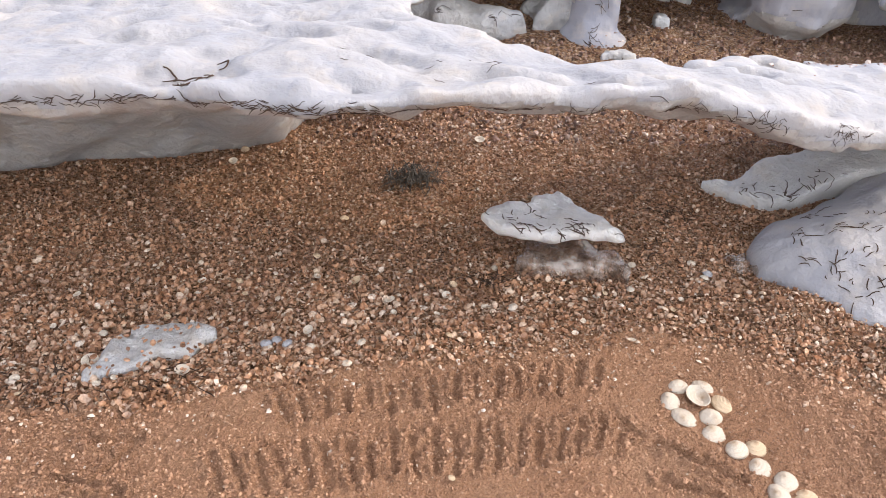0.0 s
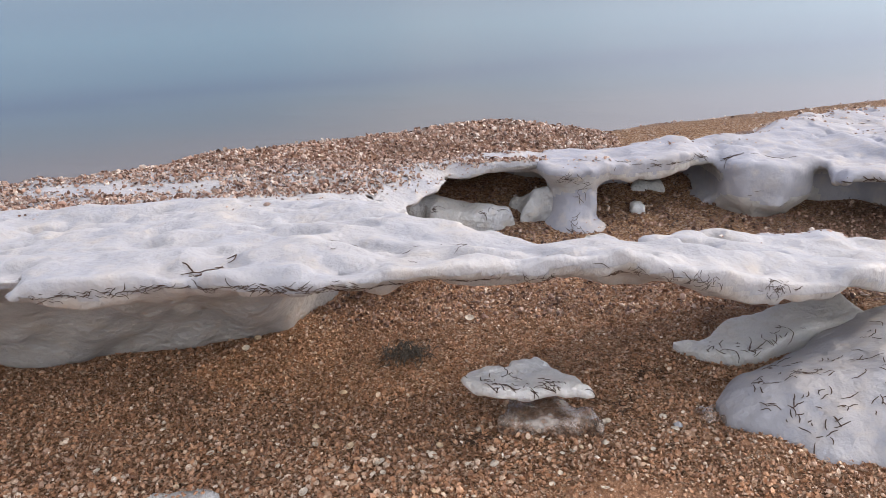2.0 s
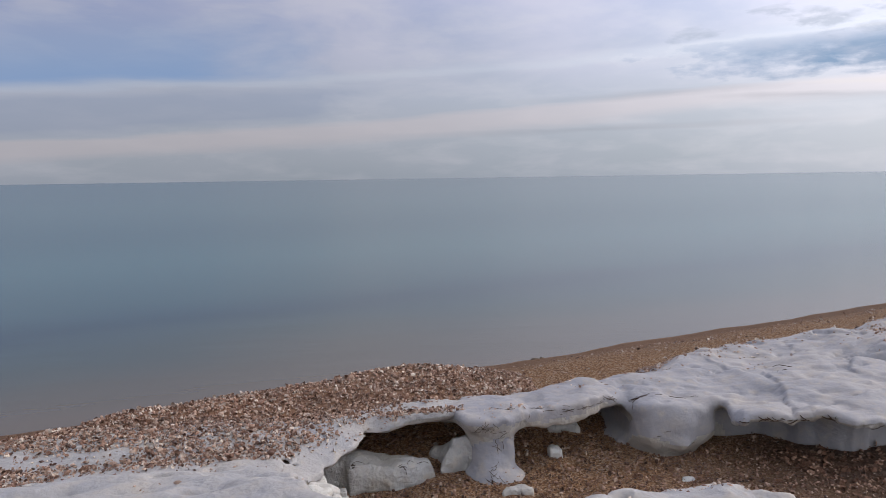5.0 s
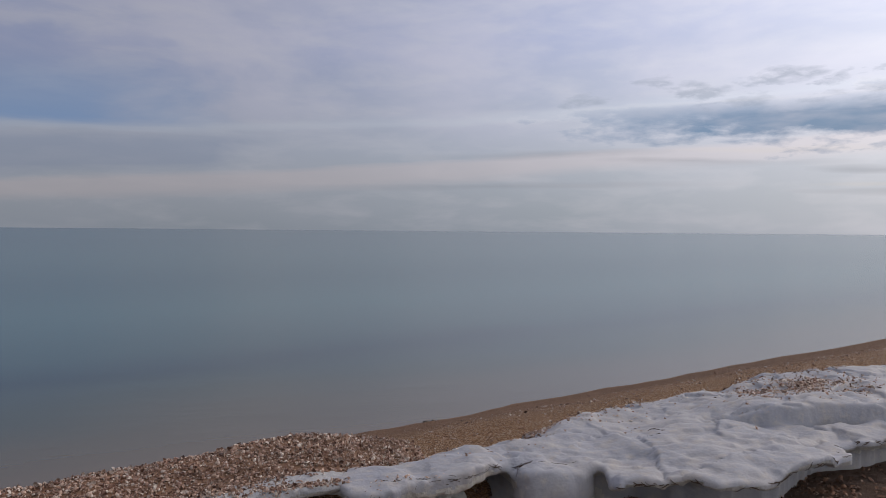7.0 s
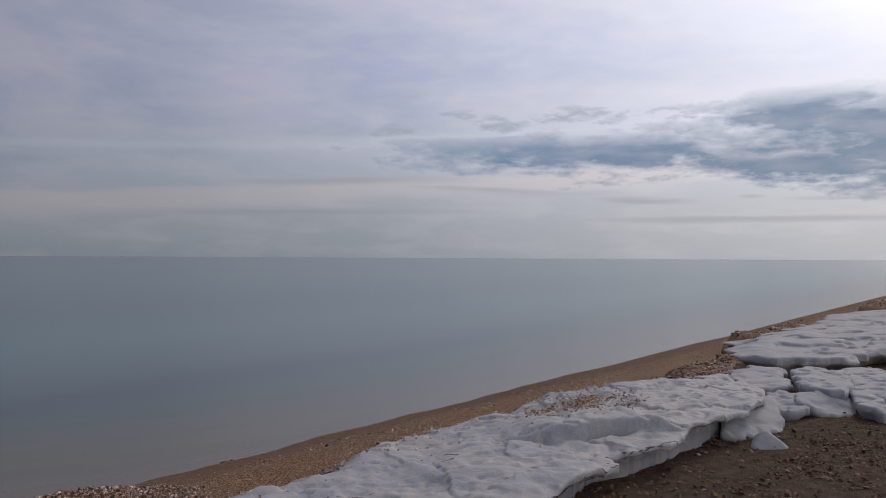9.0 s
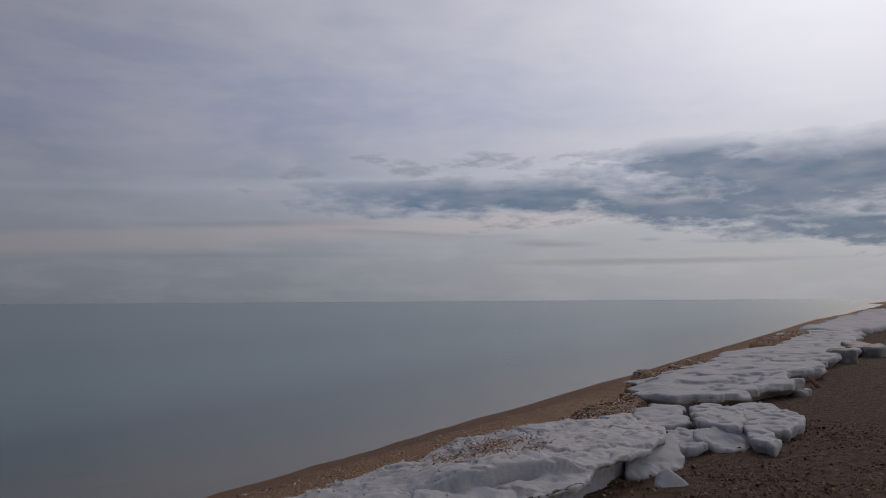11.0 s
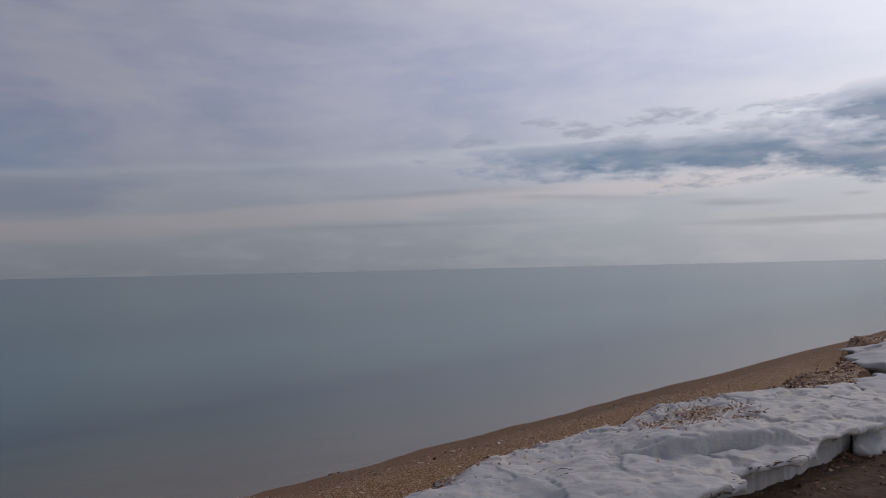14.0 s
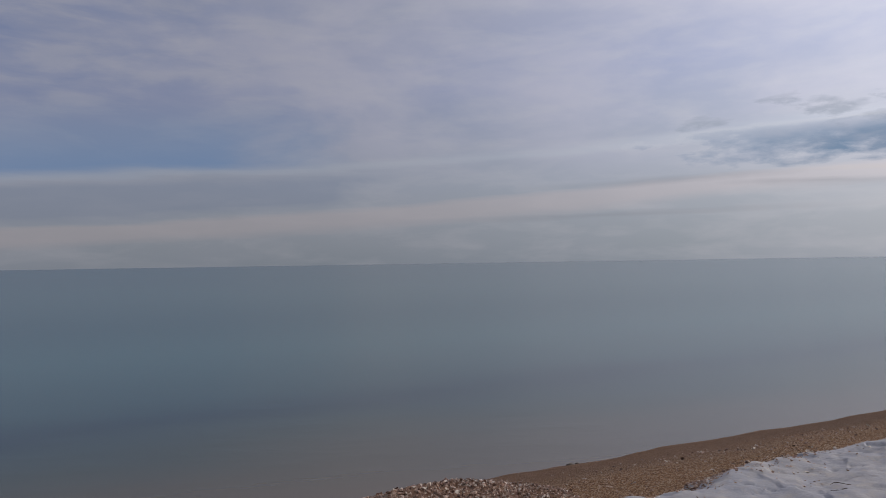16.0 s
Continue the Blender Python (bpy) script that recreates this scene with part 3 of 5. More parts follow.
def build_sea():
    pts = np.array([[-4600, -1600, SEA], [4600, -1600, SEA], [4600, 4700, SEA], [-4600, 4700, SEA]], float)
    tagged(new("sea", mesh_from("sea", pts, [[0, 1, 2, 3]], WATER, False)), "calm blue-grey sea, brownish in the shallows", "sea", kind="structure")


build_ground()
build_sea()


# ---------------------------------------------------------------- ice
def part(name, pts, faces, mat, parent, label=""):
    """One mesh as a part of a thing."""
    ob = new(name, mesh_from(name, pts, faces, mat))
    ob.parent = parent
    if label:
        tagged(ob, label)
    return ob


def pieces(pts, q, keep):
    """The chosen faces and the points that they use."""
    used, back = np.unique(q[keep], return_inverse=True)
    return pts[used], back.reshape(-1, 4)


def body(name, field, lo, step, mat, label, category="ice", group="", under=None):
    """A solid from a field; with a second material its underside becomes a part of its own."""
    pts, q = skin(field, lo, step)
    if under:
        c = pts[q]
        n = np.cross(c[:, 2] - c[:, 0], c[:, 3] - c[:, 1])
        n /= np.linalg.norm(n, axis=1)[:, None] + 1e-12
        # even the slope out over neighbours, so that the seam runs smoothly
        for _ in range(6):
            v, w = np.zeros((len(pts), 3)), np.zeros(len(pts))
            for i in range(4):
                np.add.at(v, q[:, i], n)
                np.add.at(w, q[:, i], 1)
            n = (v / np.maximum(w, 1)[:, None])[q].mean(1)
        # down-facing faces take the colour that carries the bounced light
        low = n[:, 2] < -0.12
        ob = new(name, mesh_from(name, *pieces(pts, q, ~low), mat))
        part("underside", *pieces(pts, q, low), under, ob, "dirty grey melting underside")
    else:
        ob = new(name, mesh_from(name, pts, q, mat))
    remember(pts, q)
    return tagged(ob, label, category, group)


LEDGE_X = [-2.6, -1.5, -0.6, -0.25, 0, 0.35, 0.68, 0.93, 1.1, 1.3]
LEDGE_Z = [0.28, 0.33, 0.366, 0.388, 0.372, 0.332, 0.28, 0.234, 0.19, 0.13]
LEDGE_Y = [0.97, 0.97, 0.97, 0.93, 0.98, 1.05, 1.11, 1.19, 1.33, 1.45]


def ledge_top(x, y):
    right = smoothstep(0.1, 0.4, x)
    z = np.interp(x, LEDGE_X, LEDGE_Z) + 0.02 * right - (0.17 + 0.06 * right) * (y - np.interp(x, LEDGE_X, LEDGE_Y))
    return z + 0.020 * fbm(x * 3.2, y * 5.5, 0 * x + 1, 3) - 0.020 * smoothstep(0.0, 0.7, fbm(x * 8, y * 13, 0 * x + 6, 3)) + 0.006 + 0.007 * fbm(x * 11, y * 15, 0 * x + 4, 3)


ARCH = [(-0.12, 1.93), (-0.055, 2.06), (0.01, 2.20), (0.085, 2.34), (0.26, 2.41)]     # the rim of the sheet over the hollow


def build_ledge():
    poly = [(-2.3, 1.2), (-2.1, 1.02), (-1.2, 0.98), (-0.64, 0.965), (-0.5, 0.975), (-0.34, 0.945), (-0.2, 0.935), (-0.05, 0.945), (0.07, 0.965), (0.27, 1.03), (0.46, 1.06), (0.68, 1.09), (0.85, 1.12),
            (0.95, 1.18), (1.1, 1.30), (1.2, 1.42), (1.24, 1.6), (1.23, 1.75), (1.0, 1.74), (0.85, 1.64), (0.69, 1.59), (0.47, 1.42), (0.36, 1.38), (0.25, 1.34), (0.11, 1.42),
            (-0.03, 1.49), (-0.10, 1.63), (-0.13, 1.78), *ARCH, (0.47, 2.43), (0.5, 2.62), (-0.3, 2.62), (-1.9, 2.12), (-2.35, 1.7)]
    lo, hi, step = (-2.5, 0.86, -0.16), (1.34, 2.68, 0.45), 0.012
    x, y, z = grid(lo, hi, step)
    x2, y2 = x[:, :, 0], y[:, :, 0]
    d = outline(poly, x2, y2) + 0.009 * fbm(x2 * 6, y2 * 6, 0 * x2, 3)
    # towards the hollow the sheet bends down like the leg of an arch
    flank = np.minimum.reduce([seg_dist(x2, y2, a, b) for a, b in zip(ARCH[:3], ARCH[1:4])])
    over = smoothstep(1.80, 2.15, y2)
    top = (1 - over) * ledge_top(x2, y2) + over * (0.168 - 0.022 * smoothstep(2.40, 2.50, y2) + 0.005 * fbm(x2 * 6, y2 * 6, 0 * x2 + 2, 2)) - 0.05 * smoothstep(0.14, 0.0, flank) * smoothstep(1.62, 1.85, y2)
    depth = np.maximum(0, y2 - np.interp(x2, LEDGE_X, LEDGE_Y))
    left = smoothstep(-0.20, -0.42, x2)
    plate = np.interp(x2, [-1.2, -0.25, 0.15, 0.6], [0.032, 0.028, 0.038, 0.042]) + 0.008 * fbm(x2 * 5, y2 * 5, 0 * x2 + 4, 2)
    arch = np.interp(x2, [-1.2, -0.95, -0.5, -0.3, -0.1], [1.3, 1.2, 0.95, 0.6, 0.4])
    under = top - plate - left * (arch * depth ** 2 + 3 * np.maximum(0, depth - 0.8)) + 0.025 * left * fbm(x2 * 7, y2 * 7, 0 * x2 + 8, 2)
    f = smax(smax(d[:, :, None], z - top[:, :, None], 0.014), under[:, :, None] - z, 0.014)
    # undercut where the hollow runs in beneath it
    e = ((np.abs((x - 0.14) / 0.36) ** 3 + np.abs((y - 2.25) / 0.48) ** 3 + np.abs((z + 0.05) / 0.160) ** 3) ** (1 / 3) - 1) * 0.16
    f = smax(f, -e, 0.02)
    f = f + 0.009 * fbm(x * 12, y * 12, z * 12, 3)
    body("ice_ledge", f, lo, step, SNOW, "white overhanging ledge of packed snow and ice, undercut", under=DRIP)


SHELF_Z_X = [-2.6, -0.9, -0.1, 0.5, 1.0, 1.5, 2.0, 3.0, 5.5]
SHELF_Z_Z = [0.15, 0.165, 0.155, 0.165, 0.16, 0.14, 0.145, 0.165, 0.165]


def build_shelf():
    poly = [(-2.25, 2.25), (-1.9, 2.2), (-1.0, 2.25), (-0.14, 2.45), (0.12, 2.56), (0.36, 2.52), (0.44, 2.42), (0.55, 2.40), (0.70, 2.42), (0.95, 2.46), (1.18, 2.62), (1.40, 2.62), (1.5, 2.52), (1.46, 2.27),
            (1.72, 2.21), (1.84, 2.12), (2.14, 2.15), (2.46, 2.25), (2.68, 2.36), (2.78, 2.52), (2.95, 2.50), (3.19, 2.48), (3.52, 2.61), (4.24, 2.78), (4.77, 2.98), (5.2, 3.35), (5.42, 3.85), (4.94, 3.95),
            (4.49, 4.12), (3.8, 4.15), (3.4, 4.05), (2.82, 3.62), (2.36, 3.55), (2.0, 3.54), (1.65, 3.40), (1.48, 3.3), (1.27, 3.07), (1.0, 2.95), (0.6, 2.85), (0.2, 2.8), (-1.0, 2.55), (-2.0, 2.36)]
    foot = [(-2.15, 2.1), (-1.0, 2.0), (-0.2, 2.0), (-0.16, 2.35), (0.0, 2.75), (0.5, 2.75), (0.72, 2.7), (0.95, 2.78), (1.10, 2.68), (1.13, 2.54), (1.21, 2.45), (1.33, 2.42), (1.44, 2.46), (1.50, 2.55), (1.54, 2.66), (1.75, 2.6), (2.0, 2.35), (2.3, 2.3), (2.42, 2.42),
            (2.7, 2.6), (3.0, 2.62), (3.5, 2.72), (4.2, 2.95), (4.9, 3.2), (5.2, 3.8), (4.0, 4.0), (2.0, 3.3), (1.0, 2.92), (-1.0, 2.5), (-1.95, 2.32)]
    lo, hi, step = (-2.5, 1.76, -0.14), (5.5, 4.2, 0.27), 0.0125
    x, y, z = grid(lo, hi, step)
    x2, y2 = x[:, :, 0], y[:, :, 0]
    calm = smoothstep(0.55, 0.8, np.hypot((x2 - 0.2) / 1.0, (y2 - 2.2) / 0.8))
    warp = 0.012 * fbm(x2 * 5, y2 * 5, 0 * x2, 4) + 0.02 * calm * fbm(x2 * 2.2, y2 * 2.2, 0 * x2 + 4, 2) + 0.016 * calm * np.abs(fbm(x2 * 9, y2 * 9, 0 * x2 + 7, 2))
    d = outline(poly, x2, y2) + warp
    dfoot = outline(foot, x2, y2) + 1.3 * warp
    top = np.interp(x2, SHELF_Z_X, SHELF_Z_Z) + 0.02 * smoothstep(0.5, 1.0, x2) * fbm(x2 * 3, y2 * 3, 0 * x2 + 2, 3) + 0.008 * np.abs(fbm(x2 * 4, y2 * 7 - x2 * 2.5, 0 * x2 + 5, 3)) - 0.014 * smoothstep(0.1, 0.6, fbm(x2 * 7, y2 * 12, 0 * x2 + 3, 3)) + 0.006 * fbm(x2 * 14, y2 * 18, 0 * x2 + 2, 2) - 0.012
    top = top - 0.03 * smoothstep(2.44, 2.56, y2) * smoothstep(0.42, 0.3, x2) * smoothstep(-1.2, -0.7, x2)
    # melted down towards the sea side and over the crack
    top = top - 0.10 * smoothstep(-0.25, 0.0, d) * smoothstep(2.1, 1.7, inland(x2, y2))
    # the outer plate broke off and sank a little: a step along the crack, open in its middle
    line = y2 - np.interp(x2, [2.3, 2.68, 2.95, 3.25, 3.5], [2.97, 2.84, 2.80, 2.74, 2.62]) + 0.012 * fbm(x2 * 12, y2 * 12, 0 * x2, 2)
    along = smoothstep(2.35, 2.7, x2) * smoothstep(3.55, 3.3, x2)
    top = top + along * (0.07 * smoothstep(-0.008, 0.008, line) * smoothstep(0.7, 0.1, line) - 0.012 * smoothstep(0.1, 0.0, line) * (line < 0))
    top = top - 0.11 * np.exp(-((x2 - 3.0) / 0.12) ** 2) * (1 - smoothstep(0.008, 0.04, np.abs(line + 0.015)))
    # plates frozen together at odd heights, with hairline steps
    best, second, lift = np.full(x2.shape, 9.0), np.full(x2.shape, 9.0), np.zeros(x2.shape)
    rnd = np.random.default_rng(5)
    wx, wy = x2 + 0.06 * fbm(x2 * 3, y2 * 3, 0 * x2 + 1, 3), y2 + 0.06 * fbm(x2 * 3, y2 * 3, 0 * x2 + 9, 3)
    for cx, cy, cl, ca, cb in zip(rnd.uniform(0.9, 5.5, 90), rnd.uniform(2.1, 4.2, 90), rnd.uniform(-0.012, 0.012, 90), rnd.uniform(-0.05, 0.05, 90), rnd.uniform(-0.06, 0.06, 90)):
        r = np.hypot((wx - cx) * 0.8, wy - cy)
        nearer = r < best
        second = np.where(nearer, best, np.minimum(second, r))
        lift = np.where(nearer, cl + ca * (wx - cx) + cb * (wy - cy), lift)
        best = np.minimum(best, r)
    mask = smoothstep(1.25, 1.7, x2)
    top = top + mask * (lift - 0.012 * (1 - smoothstep(0.0, 0.012, second - best)) * smoothstep(-0.1, 0.2, fbm(x2 * 2, y2 * 2, 0 * x2 + 6, 2)))
    thick = 0.028 + 0.014 * calm + 0.045 * smoothstep(0.55, 0.68, x2) * smoothstep(1.3, 1.1, x2) + 0.010 * fbm(x2 * 4, y2 * 4, 0 * x2 + 6, 2)
    plate = smax(smax(d[:, :, None], z - top[:, :, None], 0.007), (top - thick)[:, :, None] - z, 0.008)
    swell = (smoothstep(1.05, 1.2, x2) * smoothstep(1.65, 1.5, x2))[:, :, None]
    wall = smax(dfoot[:, :, None] + swell * (0.05 * smoothstep(-0.02, -0.11, z) - 0.03), z - top[:, :, None], 0.06)
    wall = wall + swell * 0.02 * fbm(x * 6, y * 6, z * 8, 3)
    f = smin(plate, wall, 0.05)
    # two hollows melted in under the roof
    for (cx, cy, cz), (rx, ry, rz) in (((0.13, 2.44, -0.02), (0.36, 0.38, 0.135)), ((1.02, 2.72, 0.0), (0.16, 0.22, 0.09)), ((0.84, 2.62, -0.04), (0.16, 0.16, 0.07))):
        e = ((np.abs((x - cx) / rx) ** 3 + np.abs((y - cy) / ry) ** 3 + np.abs((z - cz) / rz) ** 3) ** (1 / 3) - 1) * min(rx, rz)
        f = smax(f, -e, 0.02)
    # the pillar between the hollows, grown together with the roof
    m = (x > 0.25) & (x < 0.9) & (y > 2.05) & (y < 2.75)
    xs, ys, zs = x[m], y[m], z[m]
    h = np.clip((0.14 - zs) / 0.25, 0, 1)
    wide = 0.076 + 0.05 * smoothstep(0.35, 0.0, h) + 0.04 * smoothstep(0.7, 1, h) + 0.020 * fbm(xs * 11, ys * 11, zs * 8, 3)
    col = np.hypot((xs - (0.535 + 0.012 * h)) * 0.95, ys - (2.475 - 0.09 * h)) - wide
    f[m] = smin(f[m], smax(col, zs - 0.15, 0.02), 0.045) + 0.004 * fbm(xs * 26, ys * 26, zs * 26, 2)
    f = f + 0.005 * fbm(x * 10, y * 10, z * 9, 3)
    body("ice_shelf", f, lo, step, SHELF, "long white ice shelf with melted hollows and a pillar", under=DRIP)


def slab(name, poly, plane, bottom, step, mat, label, rough=0.01, edge=0.02, group="", warp=0.014, freq=8, cut=0.0, pits=0.0):
    """A loose floe: an outline in plan, a sloping top z = a + b x + c y, and a flat underside."""
    px, py = [p[0] for p in poly], [p[1] for p in poly]
    a, b, c = plane
    tops = [a + b * u + c * v for u, v in poly]
    m = 4 * step + warp * 2
    lo, hi = (min(px) - m, min(py) - m, bottom - m), (max(px) + m, max(py) + m, max(tops) + m)
    x, y, z = grid(lo, hi, step)
    x2, y2 = x[:, :, 0], y[:, :, 0]
    d = outline(poly, x2, y2) + warp * fbm(x2 * freq, y2 * freq, 0 * x2, 3)
    top = a + b * x2 + c * y2 + rough * fbm(x2 * freq, y2 * freq, 0 * x2 + 3, 3)
    if pits:
        top = top - pits * smoothstep(0.05, 0.5, fbm(x2 * freq * 1.7, y2 * freq * 2.6, 0 * x2 + 8, 2))
        d = d + 0.4 * warp * fbm(x2 * freq * 4, y2 * freq * 4, 0 * x2 + 5, 2)
    side = d[:, :, None] + cut * np.clip(top[:, :, None] - 0.05 - z, 0, 0.2)
    f = smax(smax(side, z - top[:, :, None], edge), bottom - z, edge * 0.5)
    f = f + rough * 0.5 * fbm(x * freq * 2, y * freq * 2, z * freq * 2, 2)
    return body(name, f, lo, step, mat, label, "ice", group)


build_ledge()
build_shelf()


def build_floes():
    # a thin tilted plate on a smaller foot of clear ice
    lo, hi, step = (0.02, 0.99, -0.07), (0.42, 1.28, 0.16), 0.0055
    x, y, z = grid(lo, hi, step)
    x2, y2 = x[:, :, 0], y[:, :, 0]
    d = outline([(0.055, 1.08), (0.09, 1.11), (0.16, 1.15), (0.20, 1.20), (0.235, 1.235), (0.28, 1.19), (0.335, 1.09), (0.33, 1.055), (0.24, 1.03), (0.11, 1.035)], x2, y2) + 0.014 * fbm(x2 * 15, y2 * 15, 0 * x2, 3)
    top = 0.105 - 0.14 * (x2 - 0.1) - 0.22 * (y2 - 1.05) + 0.009 * fbm(x2 * 16, y2 * 16, 0 * x2 + 2, 3)
    f = smax(smax(d[:, :, None], z - top[:, :, None], 0.012), (top - 0.022 - 0.003 * smoothstep(1.13, 1.04, y2))[:, :, None] - z, 0.01)
    foot = outline([(0.15, 1.06), (0.19, 1.16), (0.26, 1.19), (0.33, 1.09), (0.345, 1.035), (0.25, 1.025)], x2, y2) + 0.012 * fbm(x2 * 14, y2 * 14, 0 * x2 + 5, 3)
    low = np.minimum(top - 0.012, 0.016 - 0.12 * (y2 - 1.05) + 0.006 * fbm(x2 * 30, y2 * 30, 0 * x2 + 6, 2))
    chunk = body("ice_chunk", f + 0.003 * fbm(x * 30, y * 30, z * 30, 2), lo, step, ICE, "flat grey ice chunk with seaweed, lying in the shells")
    pts, q = skin(smax(foot[:, :, None], z - low[:, :, None], 0.012) + 0.003 * fbm(x * 30, y * 30, z * 30, 2), lo, step)
    part("foot", pts, q, CLEAR, chunk, "clear wet ice foot")
    slab("ice_wedge", [(0.585, 1.385), (0.655, 1.375), (0.76, 1.45), (0.87, 1.475), (1.05, 1.5), (1.05, 1.36), (0.86, 1.325), (0.79, 1.295), (0.714, 1.287), (0.645, 1.305), (0.60, 1.35)], (-0.10, 0.16, 0.0), -0.06, 0.008, ICE,
         "thin pointed wedge of grey ice under the ledge", 0.006, 0.006, warp=0.006, freq=12)
    # the big lump at the ledge's broken end
    lo, hi, step = (0.5, 0.78, -0.08), (1.6, 1.62, 0.20), 0.009
    x, y, z = grid(lo, hi, step)
    x2, y2 = x[:, :, 0], y[:, :, 0]
    d = outline([(0.59, 1.12), (0.65, 1.20), (0.80, 1.27), (1.0, 1.42), (1.4, 1.5), (1.5, 1.1), (1.2, 0.86), (0.85, 0.84), (0.73, 0.885), (0.65, 0.955), (0.59, 1.05)], x2, y2) + 0.012 * fbm(x2 * 10, y2 * 10, 0 * x2, 3)
    top = -0.02 + 0.125 * np.sqrt(np.clip(-d / 0.22, 0, 1)) + 0.05 * smoothstep(0.8, 1.2, x2) + 0.008 * fbm(x2 * 9, y2 * 9, 0 * x2, 3)
    f = smax(smax(d[:, :, None], z - top[:, :, None], 0.02), -0.07 - z, 0.01) + 0.004 * fbm(x * 22, y * 22, z * 22, 2)
    body("ice_lump", f, lo, step, SNOW, "large granular lump of melting ice with seaweed bits")
    slab("ice_patch", [(-0.545, 0.79), (-0.53, 0.85), (-0.49, 0.895), (-0.44, 0.89), (-0.375, 0.875), (-0.40, 0.825), (-0.47, 0.80)], (-0.005, 0, 0.0), -0.04, 0.006, SLUSH, "flat half-buried ice patch among the shells", 0.007, 0.01, warp=0.022, freq=18)
    slab("ice_bit", [(0.285, 1.455), (0.295, 1.50), (0.335, 1.495), (0.34, 1.45)], (-0.050, 0, 0), -0.09, 0.005, CLEAR, "small clear ice bit in the shells", 0.004, 0.014, warp=0.006, freq=30)
    slab("ice_nub", [(0.545, 1.06), (0.55, 1.12), (0.60, 1.12), (0.60, 1.06)], (-0.26, 0.45, 0), -0.06, 0.005, CLEAR, "small wet ice nub beside the big lump", 0.010, 0.02, warp=0.006, freq=30)
    slab("ice_block", [(-0.09, 2.37), (-0.06, 2.47), (0.1, 2.51), (0.28, 2.46), (0.36, 2.40), (0.2, 2.33), (0.0, 2.31)], (0.022, -0.12, 0.0), -0.12, 0.010, SLUSH, "long rounded ice block lying in the hollow", 0.018, 0.05, warp=0.03, freq=8)
    slab("ice_block", [(0.33, 2.40), (0.34, 2.56), (0.52, 2.58), (0.52, 2.38)], (-0.10, 0.30, 0), -0.12, 0.010, SLUSH, "blue-grey ice stump beside the pillar", 0.03, 0.05, warp=0.03, freq=9)
    slab("ice_bit", [(-0.16, 1.99), (-0.08, 2.03), (-0.03, 1.96), (-0.07, 1.87), (-0.15, 1.89)], (0.125, 0, 0), 0.045, 0.008, ICE, "broken white ice piece at the hollow's mouth", 0.014, 0.012, warp=0.014, freq=18)
    slab("ice_bit", [(-0.07, 1.89), (-0.02, 1.94), (0.03, 1.88), (0.02, 1.81), (-0.09, 1.80)], (0.095, -0.2, 0), 0.035, 0.008, ICE, "broken white ice piece at the hollow's mouth", 0.014, 0.012, warp=0.014, freq=18)
    for u, v, w in ((-0.13, 2.30, 0.035), (-0.075, 2.285, 0.025), (-0.03, 2.30, 0.03), (-0.10, 2.35, 0.03)):
        slab("ice_bit", [(u - w, v - w * 0.5), (u - w * 0.6, v + w * 0.6), (u + w * 0.8, v + w * 0.5), (u + w, v - w * 0.4)], (-0.055, 0.2, 0), -0.13, 0.007, ICE, "small broken ice bit in the hollow", 0.006, 0.012, warp=0.008, freq=24)
    slab("ice_bit", [(0.80, 2.51), (0.80, 2.57), (0.86, 2.57), (0.86, 2.51)], (-0.045, 0, 0), -0.13, 0.008, ICE, "small white ice lump on the gully floor", 0.006, 0.02, warp=0.008, freq=24)
    slab("ice_bit", [(0.55, 2.20), (0.56, 2.25), (0.66, 2.24), (0.66, 2.19)], (-0.055, 0, 0), -0.13, 0.008, SLUSH, "broken ice at the foot of the pillar", 0.006, 0.02, warp=0.008, freq=24)
    slab("ice_bit", [(0.86, 2.74), (0.88, 2.82), (1.0, 2.82), (1.0, 2.74)], (-0.03, 0, 0), -0.13, 0.010, ICE, "ice bit inside the second hollow", 0.008, 0.03, warp=0.008, freq=16)
    slab("ice_bit", [(1.22, 2.20), (1.23, 2.25), (1.28, 2.25), (1.28, 2.20)], (-0.075, 0, 0), -0.13, 0.008, ICE, "small grey ice bit on the gully floor", 0.006, 0.015, warp=0.008, freq=24)
    # further along the beach
    far = "broken floes along the beach"
    slab("ice_floe", [(6.10, 3.68), (6.52, 3.86), (6.63, 3.59), (6.67, 3.49), (5.76, 2.96), (5.61, 2.91), (5.54, 3.00), (5.51, 3.19), (5.72, 3.40)], (0.15, 0.0, 0.0), -0.06, 0.02, FLOE, "broad white floe with sun-melted dimples", 0.007, 0.006, far, 0.03, 5, 0.5, 0.022)
    slab("ice_floe", [(6.96, 3.72), (7.36, 3.68), (7.12, 3.35), (6.87, 3.04), (6.63, 2.85), (6.27, 2.74), (5.93, 2.65), (5.95, 2.74), (5.88, 2.80), (5.45, 2.48), (5.32, 2.47), (5.42, 2.68), (5.76, 2.94), (5.99, 3.08)], (0.11, 0.0, 0.0), -0.06, 0.02, FLOE, "cracked white floe with a ragged melting edge", 0.007, 0.006, far, 0.03, 6, 0.5, 0.022)
    slab("ice_floe", [(5.08, 3.0), (5.3, 3.14), (5.75, 3.0), (5.97, 2.80), (5.65, 2.66), (5.3, 2.78)], (-1.16, 0.0, 0.42), -0.08, 0.02, FLOE, "long white slab tipped over towards the sand", 0.007, 0.008, far, 0.05, 5, 0.8, 0.018)
